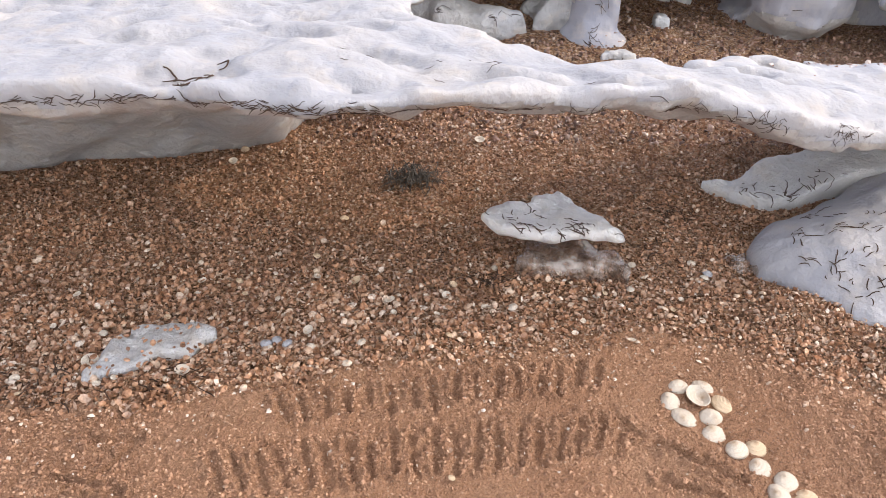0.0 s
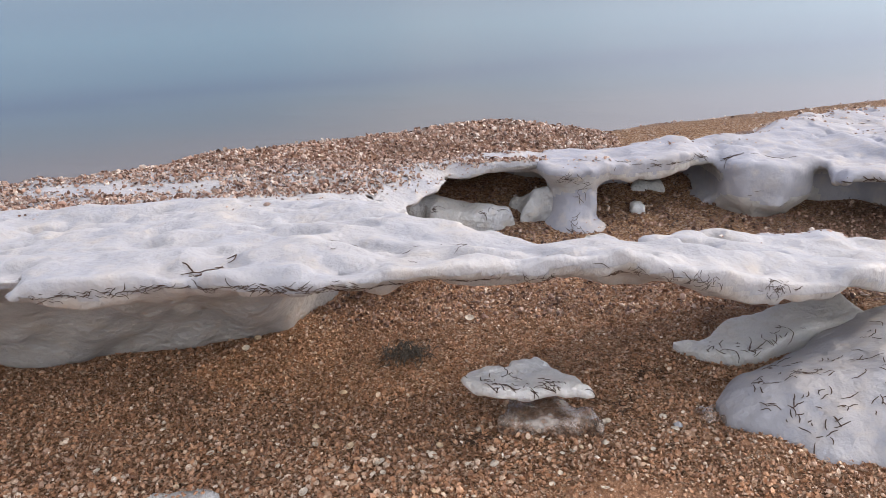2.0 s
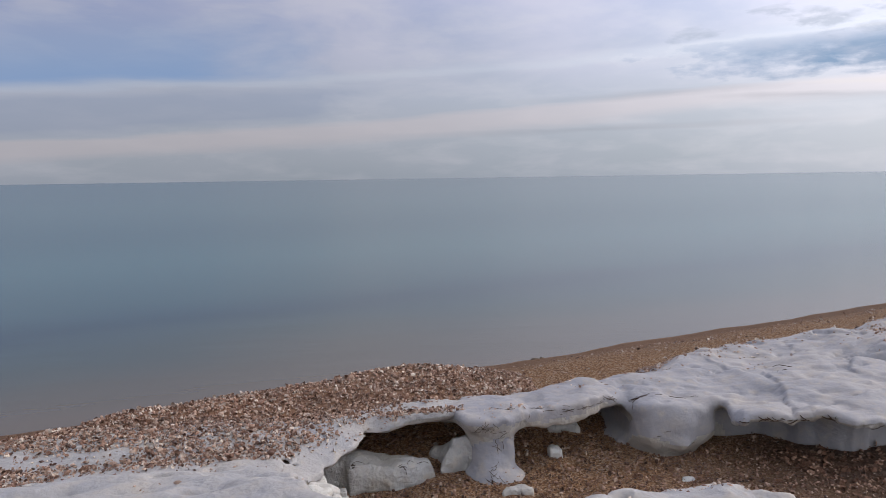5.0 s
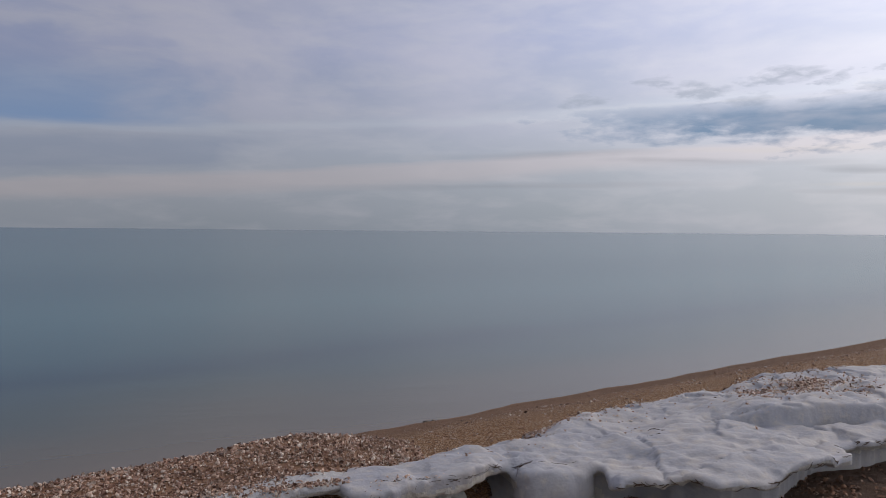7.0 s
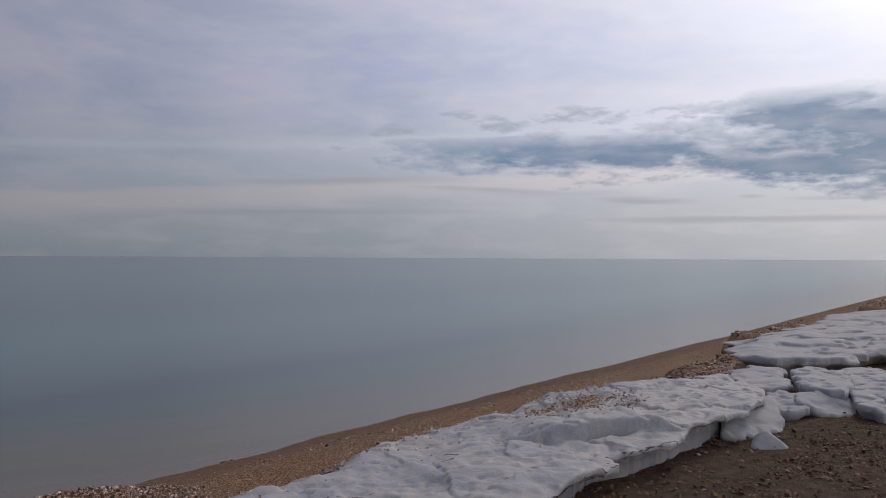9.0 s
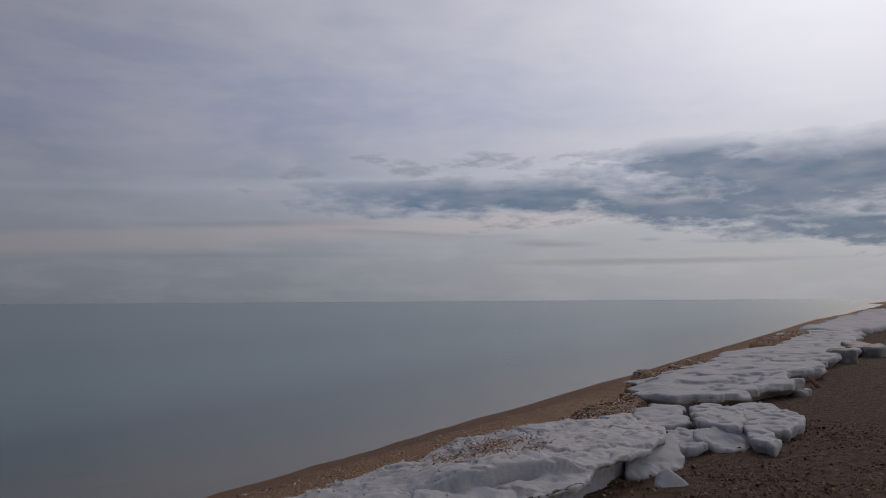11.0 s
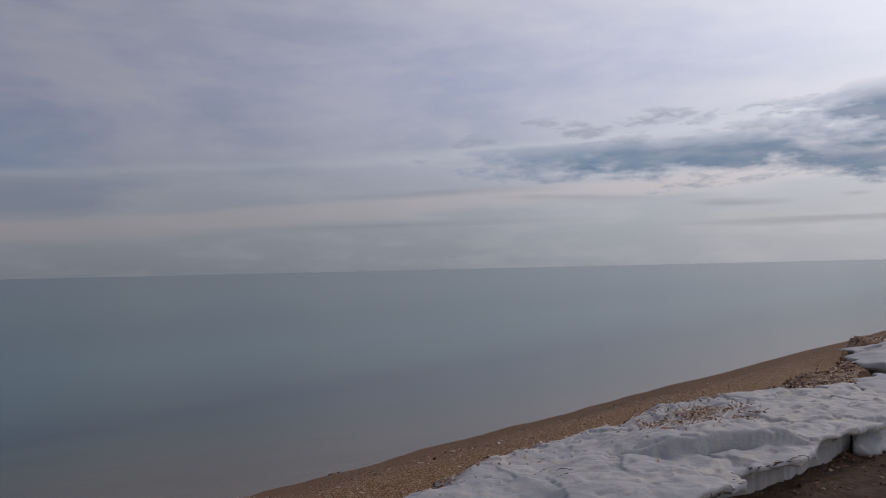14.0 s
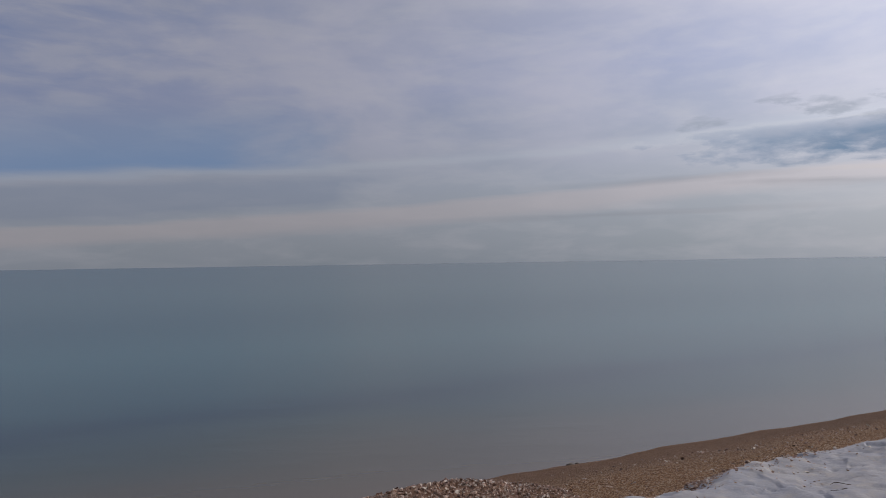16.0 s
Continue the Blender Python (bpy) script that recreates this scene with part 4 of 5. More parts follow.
    slab("ice_floe", [(5.15, 3.5), (5.5, 3.85), (5.9, 4.2), (6.3, 4.2), (6.42, 3.95), (5.85, 3.52), (5.5, 3.38)], (0.115, 0, 0), -0.06, 0.025, FLOE, "low rough floe between two ice shelves", 0.007, 0.008, far, 0.07, 4, 0.8, 0.018)
    slab("ice_floe", [(4.82, 3.0), (5.02, 3.3), (5.4, 3.27), (5.28, 3.02), (5.0, 2.88)], (-0.32, 0.03, 0.08), -0.08, 0.016, FLOE, "small broken ice lump wedged between floes", 0.007, 0.008, far, 0.05, 7, 0.8, 0.018)
    slab("ice_floe", [(3.95, 2.82), (4.45, 3.0), (4.87, 3.1), (4.97, 2.96), (4.62, 2.77), (4.3, 2.77)], (-1.38, 0.0, 0.5), -0.08, 0.016, FLOE, "leaning white floe against the shelf's edge", 0.007, 0.008, far, 0.04, 5, 0.8, 0.018)
    # the lone peaked block
    lo, hi, step = (3.85, 2.3, -0.14), (4.55, 2.8, 0.2), 0.014
    x, y, z = grid(lo, hi, step)
    d = outline([(4.0, 2.5), (4.06, 2.62), (4.2, 2.66), (4.36, 2.55), (4.3, 2.44), (4.12, 2.43)], x[:, :, 0], y[:, :, 0])[:, :, None]
    f = smax(smax(d, z - (0.085 - 0.7 * np.abs(x - 4.17) - 0.5 * np.abs(y - 2.57)), 0.02), z - 0.14 - 0 * x, 0.02)
    body("ice_floe", smax(f, -0.1 - z, 0.01) + 0.01 * fbm(x * 10, y * 10, z * 10, 3), lo, step, FLOE, "lone peaked block of white ice on brown sand", "ice", far)
    # the next long shelf, in two lengths
    near = [(6.5, 4.1), (6.75, 4.8), (7.15, 5.4), (8.5, 5.9), (10.5, 6.6), (11.9, 7.0), (12.1, 5.3), (11.2, 4.75), (10.1, 4.6), (9.5, 4.55), (9.0, 4.05), (8.2, 3.98), (7.4, 3.9)]
    beyond = [(11.6, 5.5), (11.4, 6.85), (15.9, 8.4), (22.0, 10.9), (23.5, 11.2), (23.0, 9.0), (15.5, 6.1), (12.8, 5.2)]
    for poly, step, label in ((near, 0.026, "further white ice shelf, pitted and undercut, along the waterline"), (beyond, 0.055, "long white ice shelf going on along the waterline")):
        lo, hi = (min(p[0] for p in poly) - 0.4, min(p[1] for p in poly) - 0.4, -0.12), (max(p[0] for p in poly) + 0.4, max(p[1] for p in poly) + 0.4, 0.34)
        x, y, z = grid(lo, hi, step)
        x2, y2 = x[:, :, 0], y[:, :, 0]
        d = outline(poly, x2, y2) + 0.13 * fbm(x2 * 1.5, y2 * 1.5, 0 * x2, 3) + 0.06 * fbm(x2 * 5, y2 * 5, 0 * x2 + 2, 3)
        top = 0.18 + 0.016 * fbm(x2 * 2, y2 * 2, 0 * x2, 3) - 0.045 * smoothstep(0.22, 0.5, fbm(x2 * 2.2, y2 * 4.5, 0 * x2 + 3, 3)) - 0.06 * smoothstep(-0.5, 0.0, d) * smoothstep(2.4, 1.9, inland(x2, y2))
        f = smax(smax(d[:, :, None] + 1.6 * np.clip(0.09 - z, 0, 0.15), z - top[:, :, None], 0.012), -0.10 - z, 0.02)
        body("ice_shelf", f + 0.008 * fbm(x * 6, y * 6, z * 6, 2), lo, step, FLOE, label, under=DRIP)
    # far blocks of dirty ice, their shade put into the grey
    slab("ice_block", [(13.7, 5.3), (13.75, 5.95), (14.3, 6.1), (14.5, 5.6)], (0.20, 0, 0), -0.06, 0.04, SHADED_GRIME, "dirty ice block before the far shelf, shade in its grey", 0.05, 0.05, far, 0.12, 2)
    slab("ice_block", [(15.3, 5.6), (15.4, 6.4), (16.4, 6.7), (16.3, 5.9)], (0.24, 0, 0), -0.06, 0.05, SHADED_GRIME, "dirty ice block before the far shelf, shade in its grey", 0.05, 0.05, far, 0.15, 1.6)
    slab("ice_bit", [(8.72, 3.88), (8.72, 4.08), (8.95, 4.1), (8.97, 3.9)], (0.07, 0, 0), -0.05, 0.025, SHADED_GRIME, "small grey ice bit on brown ground", 0.02, 0.04, far, 0.03, 6)
    slab("ice_shelf", [(22.5, 9.3), (23.5, 11.1), (31.0, 13.9), (46.0, 19.0), (70.0, 27.5), (70.0, 25.0), (48.0, 17.0), (33.0, 11.9), (26.0, 9.6)], (0.2, 0, 0), -0.1, 0.14, FLOE, "far end of the white ice along the shore", 0.07, 0.08, "", 0.3, 0.8)


def build_far_heaps():
    slab("sand_bank", [(7.4, 5.45), (8.6, 6.1), (9.8, 6.6), (11.4, 6.95), (9.6, 6.05), (8.4, 5.7)], (0.17, 0, 0), -0.05, 0.05, BANK, "long bank of brown sand and shells behind ice", 0.05, 0.2, "sand banks along the ice", 0.1, 2)
    slab("sand_bank", [(14.2, 7.65), (17.5, 8.95), (20.8, 10.1), (21.2, 9.7), (17.4, 8.4), (14.6, 7.4)], (0.27, 0, 0), -0.05, 0.06, BANK, "long bank of brown sand and shells behind ice", 0.05, 0.2, "sand banks along the ice", 0.12, 1.5)
    slab("sand_bank", [(4.3, 4.0), (5.2, 4.25), (6.2, 4.7), (6.9, 5.0), (6.6, 4.5), (5.6, 4.0), (4.9, 3.8)], (0.12, 0, 0), -0.05, 0.04, BANK, "low bank of brown sand and shells beside ice", 0.04, 0.1, "sand banks along the ice", 0.1, 3)
    for ob in [o for o in scene.objects if o.name.startswith("sand_bank")]:
        tagged(ob, category="beach")


build_floes()
FAR_HEAPS = [len(SURFACES)]
build_far_heaps()
FAR_HEAPS.append(len(SURFACES))


# ---------------------------------------------------------------- the shell bank on the ice
from mathutils.bvhtree import BVHTree


def tree_of(parts):
    pts, faces, n = [], [], 0
    for p, q in parts:
        pts.extend(map(tuple, p.tolist()))
        faces.extend(map(tuple, (q + n).tolist()))
        n += len(p)
    return BVHTree.FromPolygons(pts, faces)


def mound_height(x, y):
    """The heap of shells thrown up on the shelf: a long low bank with a rounder head."""
    s = inland(x, y)
    crest = np.interp(x, [-1.6, -1.25, -0.9, -0.5, -0.14, 0.16, 0.35, 0.52, 0.66, 0.9], [0.08, 0.125, 0.164, 0.173, 0.174, 0.178, 0.184, 0.168, 0.152, 0.10])
    line = np.interp(x, [-1.6, -1.2, 0.3, 0.7], [1.62, 1.55, 1.42, 1.62])
    back = smoothstep(0.62, 0.0, line - s)
    front = smoothstep(np.interp(x, [-1.6, -0.9, -0.3, 0.1, 0.7], [0.25, 0.5, 0.75, 0.62, 0.45]), 0.0, s - line)
    z = crest * np.where(s < line, back, 1.0) - np.where(s < line, 0.22 * (1 - back), 0.03 * (1 - front) + 0.25 * np.maximum(0, s - line - 0.72))
    return z - 0.010 * smoothstep(0.7, 0.4, x) + 0.008 * fbm(x * 5, y * 5, 0 * x + 3, 3) + 0.004 * fbm(x * 25, y * 25, 0 * x + 3, 2)


def build_mound():
    x, y = np.meshgrid(np.arange(-1.7, 0.95, 0.018), np.arange(1.95, 3.35, 0.018), indexing="ij")
    z = mound_height(x, y)
    idx = np.arange(x.size).reshape(x.shape)
    q = np.stack([idx[:-1, :-1], idx[1:, :-1], idx[1:, 1:], idx[:-1, 1:]], -1).reshape(-1, 4)
    poly = [(-1.65, 2.32), (-1.2, 2.32), (-0.85, 2.32), (-0.45, 2.22), (-0.2, 2.24), (0.0, 2.36), (0.14, 2.48), (0.40, 2.49), (0.66, 2.53), (0.85, 2.72), (0.88, 3.2), (0.3, 3.25), (-0.6, 3.05), (-1.65, 2.55)]
    keep = (outline(poly, x, y) + 0.05 * fbm(x * 6, y * 6, 0 * x, 3)).ravel()[q].max(1) < 0
    q = q[keep]
    pts = np.stack([x, y, z], -1).reshape(-1, 3)
    low = pts.copy()
    low[:, 2] = np.maximum(pts[:, 2] - 0.09, np.minimum(pts[:, 2] - 0.006, 0.150))
    n = len(pts)
    # close it below with a skirt
    edges = {}
    for f in q.tolist():
        for i in range(4):
            a, b = f[i], f[(i + 1) % 4]
            if (b, a) in edges:
                del edges[(b, a)]
            else:
                edges[(a, b)] = True
    skirt = [(b, a, a + n, b + n) for a, b in edges]
    allq = np.concatenate([q, q[:, ::-1] + n, np.array(skirt)])
    allp = np.concatenate([pts, low])
    used = np.unique(allq)
    remap = np.full(len(allp), -1)
    remap[used] = np.arange(len(used))
    me = mesh_from("shell_mound", allp[used], remap[allq], CRUSHED)
    tagged(new("shell_mound", me), "long heap of pinkish-brown broken shells on the ice", "shell heap")
    remember(pts, q)


CRUSHED = shell_material("crushed_shell", [(0.0, (0.206, 0.120, 0.077)), (1.0, (0.284, 0.181, 0.120))], 0.8)
build_mound()


# ---------------------------------------------------------------- shells
def cup(n, rings):
    """A small cupped valve, apex up, one unit across its half width, open below."""
    pts, tris = [(0.0, 0.12, 0.5)], []
    for r in range(1, rings + 1):
        t = r / rings
        for i in range(n):
            a = 2 * math.pi * i / n
            pts.append((math.cos(a) * t, math.sin(a) * t * 0.84 + 0.12 * (1 - t), 0.5 * (1 - t ** 2.2)))
    for i in range(n):
        tris.append((0, 1 + i, 1 + (i + 1) % n))
    for r in range(rings - 1):
        a, b = 1 + r * n, 1 + (r + 1) * n
        for i in range(n):
            j = (i + 1) % n
            tris += [(a + i, b + i, b + j), (a + i, b + j, a + j)]
    return np.array(pts), np.array(tris)


def rotations(n, rng, tilt, flip):
    """Random turns: a heading, a lean up to about tilt radians, and some turned over."""
    yaw = rng.uniform(0, 2 * math.pi, n)
    lean = np.abs(rng.normal(0, tilt, n)) + np.where(rng.random(n) < flip, math.pi, 0)
    ax = rng.uniform(0, 2 * math.pi, n)
    kx, ky = np.cos(ax), np.sin(ax)
    c, s = np.cos(lean), np.sin(lean)
    r = np.zeros((n, 3, 3))
    r[:, 0, 0], r[:, 0, 1], r[:, 0, 2] = c + kx * kx * (1 - c), kx * ky * (1 - c), ky * s
    r[:, 1, 0], r[:, 1, 1], r[:, 1, 2] = kx * ky * (1 - c), c + ky * ky * (1 - c), -kx * s
    r[:, 2, 0], r[:, 2, 1], r[:, 2, 2] = -ky * s, kx * s, c
    z = np.zeros((n, 3, 3))
    z[:, 0, 0], z[:, 0, 1], z[:, 1, 0], z[:, 1, 1], z[:, 2, 2] = np.cos(yaw), -np.sin(yaw), np.sin(yaw), np.cos(yaw), 1
    return r @ z


def shell_stuff(name, label, at, size, mat, rng, detail=(6, 2), tilt=0.55, flip=0.3, sink=0.1):
    """Uncountable small shells as one mesh, lying at the points given."""
    base, tris = cup(*detail)
    n = len(at)
    squash = np.stack([rng.uniform(0.75, 1.1, n), rng.uniform(0.7, 1.1, n), rng.uniform(0.6, 1.3, n)], 1)
    p = base[None] * (squash * size[:, None])[:, None, :]
    p[:, 1:] *= rng.uniform(0.86, 1.14, (n, len(base) - 1, 1))
    p = np.einsum("nij,nkj->nki", rotations(n, rng, tilt, flip), p)
    p[:, :, 2] -= p[:, :, 2].min(1)[:, None] + sink * size[:, None]
    p += at[:, None, :]
    f = tris[None] + (np.arange(n) * len(base))[:, None, None]
    me = mesh_from(name, p.reshape(-1, 3), f.reshape(-1, 3), mat, False)
    return tagged(new(name, me), label, "shells", kind="stuff")


def on_ground(x, y):
    return np.stack([x, y, ground_height(x, y)], 1)


def drop(tree, x, y, top=0.7, low=-1.0):
    """Points where vertical lines meet the surfaces of a tree, and which of them do."""
    out, ok = [], []
    for a, b in zip(x.tolist(), y.tolist()):
        hit = tree.ray_cast(Vector((a, b, top)), Vector((0, 0, -1)), top - low)
        ok.append(hit[0] is not None and hit[1].z > 0.3)
        out.append(tuple(hit[0]) if ok[-1] else (a, b, 0.0))
    return np.array(out), np.array(ok)


def build_shells():
    rng = np.random.default_rng(21)
    # the bank before and under the ledge
    n = 165000
    x, y = rng.uniform(-1.25, 1.2, n), rng.uniform(0.60, 1.95, n)
    dens = shelly(x, y)
    keep = (rng.random(n) < dens) & (np.abs(x) < 0.72 + 0.35 * (y - 0.6) + 0.12)
    x, y = x[keep], y[keep]
    size = np.clip(rng.lognormal(math.log(0.0035), 0.46, len(x)), 0.0014, 0.0098)
    size = size * np.interp(y + 0.25 * x, [0.75, 1.0, 1.25, 1.6], [0.92, 0.80, 0.66, 0.72])
    big = size > 0.0031
    shell_stuff("shell_bank", "thick layer of small brown and cream broken shells", on_ground(x[big], y[big]), size[big], HASH, rng, (6, 2), 0.9, 0.6, 0.0)
    shell_stuff("shell_hash", "finely broken brown shell between whole shells", on_ground(x[~big], y[~big]), size[~big], HASH, rng, (5, 1), 0.9, 0.6, -0.1)
    # paler whole shells gathered along its lower edge
    n = 900
    x = rng.uniform(-0.75, 0.75, n)
    edge = np.interp(x, [-0.75, -0.5, -0.2, 0.2, 0.45, 0.7], [0.76, 0.80, 0.88, 0.93, 0.98, 0.9])
    y = edge + rng.normal(0.03, 0.055, n) + rng.exponential(0.03, n)
    keep = rng.random(n) < shelly(x, y) ** 0.5 * (0.35 + 0.65 * smoothstep(0.25, -0.25, x))
    x, y = x[keep], y[keep]
    shell_stuff("pale_shells", "drift line of paler whole shells on the shell bank", on_ground(x, y), np.clip(rng.lognormal(math.log(0.0052), 0.30, len(x)), 0.003, 0.0095), PALE, rng, (7, 2), 0.5, 0.35, -0.15)
    x, y = rng.uniform(-0.55, -0.38, 70), rng.uniform(0.79, 0.90, 70)
    shell_stuff("pale_shells", "pale whole shells lying on the half-buried ice", np.stack([x, y, np.full(70, -0.001)], 1), rng.uniform(0.003, 0.0065, 70), HASH, rng, (7, 2), 0.5, 0.35, 0.0)
    # the gully behind the ledge, and the hollows; the gully's shade is in the shell colour
    n = 21000
    x, y = rng.uniform(-0.3, 3.0, n), rng.uniform(1.6, 3.0, n)
    keep = (inland(x, y) > 1.7) & (rng.random(n) < np.clip(1.7 - 0.6 * x, 0.0, 1))
    x, y = x[keep], y[keep]
    shell_stuff("shell_bank", "loose brown shells on the gully floor behind the ledge", on_ground(x, y), np.clip(rng.lognormal(math.log(0.0056), 0.38, len(x)), 0.003, 0.012), DAMP_SHADED, rng, (6, 2), 0.8, 0.35, 0.1)
    # sprinkled grit on the bare sand
    n = 5000
    x, y = rng.uniform(-0.8, 0.9, n), rng.uniform(0.5, 0.92, n)
    keep = rng.random(n) < (0.12 + 0.88 * smoothstep(0.16, 0.0, np.interp(x, [-0.65, -0.34, 0.0, 0.4, 0.7], [0.735, 0.80, 0.845, 0.90, 0.75]) - y) + 0.45 * smoothstep(-0.2, -0.6, x))
    x, y = x[keep], y[keep]
    shell_stuff("shell_grit", "fine shell grit scattered over the bare sand", on_ground(x, y), np.clip(rng.lognormal(math.log(0.0022), 0.45, len(x)), 0.001, 0.006), PALE, rng, (5, 1), 0.6, 0.3, 0.2)
    # crumbs of damp sand, thickest along the scratched lines and where the sand was turned over
    n = 105000
    x, y = rng.uniform(-0.75, 0.85, n), rng.uniform(0.5, 0.93, n)
    d = np.full(n, 9.0)
    for a, b in GROOVES:
        d = np.minimum(d, seg_dist(x, y, a, b))
    churn = np.clip(0.45 + 0.9 * np.exp(-((d - 0.011) / 0.006) ** 2) + 0.55 * smoothstep(0.45, 0.6, x) + 0.5 * smoothstep(-0.33, -0.5, x), 0, 1) * (1 - 0.8 * shelly(x, y))
    keep = rng.random(n) < churn * np.where(d < 0.004, 0.6, 1.0)
    x, y = x[keep], y[keep]
    shell_stuff("sand_crumbs", "small crumbs of damp orange-brown sand", on_ground(x, y), np.clip(rng.lognormal(math.log(0.00135), 0.45, len(x)), 0.0007, 0.0045), CRUMB, rng, (5, 1), 0.7, 0.0, 0.15)
    # the heap on the shelf
    tree = tree_of(SURFACES[-1:])
    n = 44000
    x, y = rng.uniform(-1.7, 0.95, n), rng.uniform(1.95, 3.3, n)
    p, ok = drop(tree, x, y)
    ok &= rng.random(n) < np.clip(1.25 - 0.5 * np.maximum(0, 1.35 - inland(x, y)), 0.3, 1)
    shell_stuff("heap_shells", "loose pinkish and cream shells covering the heap", p[ok], np.clip(rng.lognormal(math.log(0.0054), 0.36, ok.sum()), 0.003, 0.0125), MOUNDS, rng, (6, 2), 1.1, 0.45, -0.15)
    # spilled forward over the ice in streaks
    tree = tree_of(SURFACES[1:2])
    n = 24000
    x, y = rng.uniform(-1.7, 0.45, n), rng.uniform(1.72, 2.5, n)
    limit = np.interp(x, [-1.7, -1.05, -0.75, -0.4, -0.23, 0.0, 0.12, 0.45], [1.90, 1.86, 1.99, 2.03, 2.05, 2.17, 2.30, 2.40])
    lens = 0.6 * np.exp(-(((x + 0.15) / 0.20) ** 2 + ((y - 2.32 - 0.25 * (x + 0.15)) / 0.025) ** 2)) + 1.3 * np.exp(-(((x + 1.0) / 0.38) ** 2 + ((y - 2.16) / 0.07) ** 2))
    spill = smoothstep(-0.05, 0.06, y - limit + 0.05 * fbm(x * 4, y * 12, 0 * x + 1, 3)) * (1 - np.clip(lens, 0, 0.95)) + 0.12 * smoothstep(-0.16, 0.0, y - limit) * (fbm(x * 5, y * 14, 0 * x + 7, 2) > 0.1)
    bare = np.minimum.reduce([seg_dist(x, y, a, b) for a, b in zip(ARCH[:3], ARCH[1:4])])
    spill = spill * (0.12 + 0.88 * smoothstep(0.05, 0.12, bare + 0.03 * fbm(x * 9, y * 9, 0 * x, 2)))
    p, ok = drop(tree, x, y)
    ok &= rng.random(n) < spill
    shell_stuff("strewn_shells", "orange-brown shells spilled forward from the heap over ice", p[ok], np.clip(rng.lognormal(math.log(0.0052), 0.36, ok.sum()), 0.0025, 0.012), MOUNDS, rng, (6, 2), 0.9, 0.4, -0.05)
    # strewn over the ice beside it and along its sea side
    tree = tree_of([s for s in SURFACES[1:3]])
    n = 70000
    x, y = rng.uniform(-1.6, 5.2, n), rng.uniform(1.5, 4.2, n)
    s = inland(x, y)
    belt = np.where(x < 0.3, 0.25 * smoothstep(1.62, 1.9, y) * (fbm(x * 2.5, y * 7, 0 * x, 3) > 0.2), (smoothstep(2.1, 1.6, s + 0.2 * fbm(x * 2, y * 2, 0 * x + 8, 2)) * (0.15 + 0.85 * (fbm(x * 3, y * 4, 0 * x + 2, 3) > 0.0))))
    belt = np.maximum(belt, 0.4 * smoothstep(0.4, 0.6, x) * smoothstep(1.7, 1.1, x) * (y < 2.95) * (fbm(x * 3, y * 9, 0 * x + 6, 3) > 0.1))
    # a brown patch in the shelf's middle
    belt = np.maximum(belt, 0.4 * (np.hypot((x - 3.3) / 0.5, (y - 3.38) / 0.22) + 0.5 * fbm(x * 4, y * 4, 0 * x, 3) < 0.8))
    p, ok = drop(tree, x, y)
    ok &= rng.random(n) < belt
    shell_stuff("strewn_shells", "orange-brown shells strewn in streaks over the ice", p[ok], np.clip(rng.lognormal(math.log(0.0048), 0.35, ok.sum()), 0.0025, 0.011) * np.where(p[ok][:, 0] > 1.5, 1.5, 1), MOUNDS, rng, (6, 1), 0.5, 0.3, 0.1)
    # soaked shells on the dark ground landward of the shelf
    n = 22000
    x = 1.7 + 5.5 * rng.random(n) ** 1.3
    y = 4.45 + 0.365 * x - rng.uniform(2.5, 4.6, n) / 0.94
    keep = rng.random(n) < 0.35 + 0.65 * (fbm(x * 2, y * 2, 0 * x + 4, 3) > 0)
    x, y = x[keep], y[keep]
    shell_stuff("soaked_shells", "dark wet shells on brown ground beside the ice", on_ground(x, y), np.clip(rng.lognormal(math.log(0.0095), 0.4, len(x)), 0.004, 0.02), SOAKED, rng, (5, 1), 0.6, 0.3, 0.2)
    # a brown patch of shells on the shelf and a fringe along its sea side
    tree = tree_of(SURFACES[2:3])
    n = 17000
    a, r = rng.uniform(0, 2 * math.pi, n), np.abs(rng.normal(0, 0.55, n))
    x, y = 3.36 + 0.55 * r * np.cos(a), 3.36 + 0.26 * r * np.sin(a) + 0.17 * r * np.cos(a)
    half = n // 2
    x[half:] = rng.uniform(0.7, 5.3, n - half)
    y[half:] = 4.45 + 0.365 * x[half:] - (1.62 + np.abs(rng.normal(0, 0.10, n - half))) / 0.94
    p, ok = drop(tree, x, y)
    ok &= rng.random(n) < 0.25 + 0.75 * (fbm(x * 4, y * 5, 0 * x + 1, 3) > -0.1)
    shell_stuff("strewn_shells", "brown shells lying in patches on the ice shelf", p[ok], np.clip(rng.lognormal(math.log(0.0066), 0.4, ok.sum()), 0.003, 0.014), MOUNDS, rng, (5, 1), 0.6, 0.3, 0.15)
    # over the far heaps
    tree = tree_of(SURFACES[FAR_HEAPS[0]:FAR_HEAPS[1]])
    n = 26000
    x = 4.2 + 15.8 * rng.random(n) ** 2
    y = 4.45 + 0.365 * x - rng.uniform(0.8, 2.6, n)
    p, ok = drop(tree, x, y)
    shell_stuff("heap_shells", "loose brown shells covering the far heaps", p[ok], np.clip(rng.lognormal(math.log(0.012), 0.4, ok.sum()), 0.006, 0.03), DAMP_SHADED, rng, (5, 1), 0.6, 0.3, 0.1)
    # the beach between the ice and the water, and the ground by the far floes
    n = 30000
    x, y = rng.uniform(-1.6, 7.5, n), rng.uniform(1.0, 7.0, n)
    s = inland(x, y)
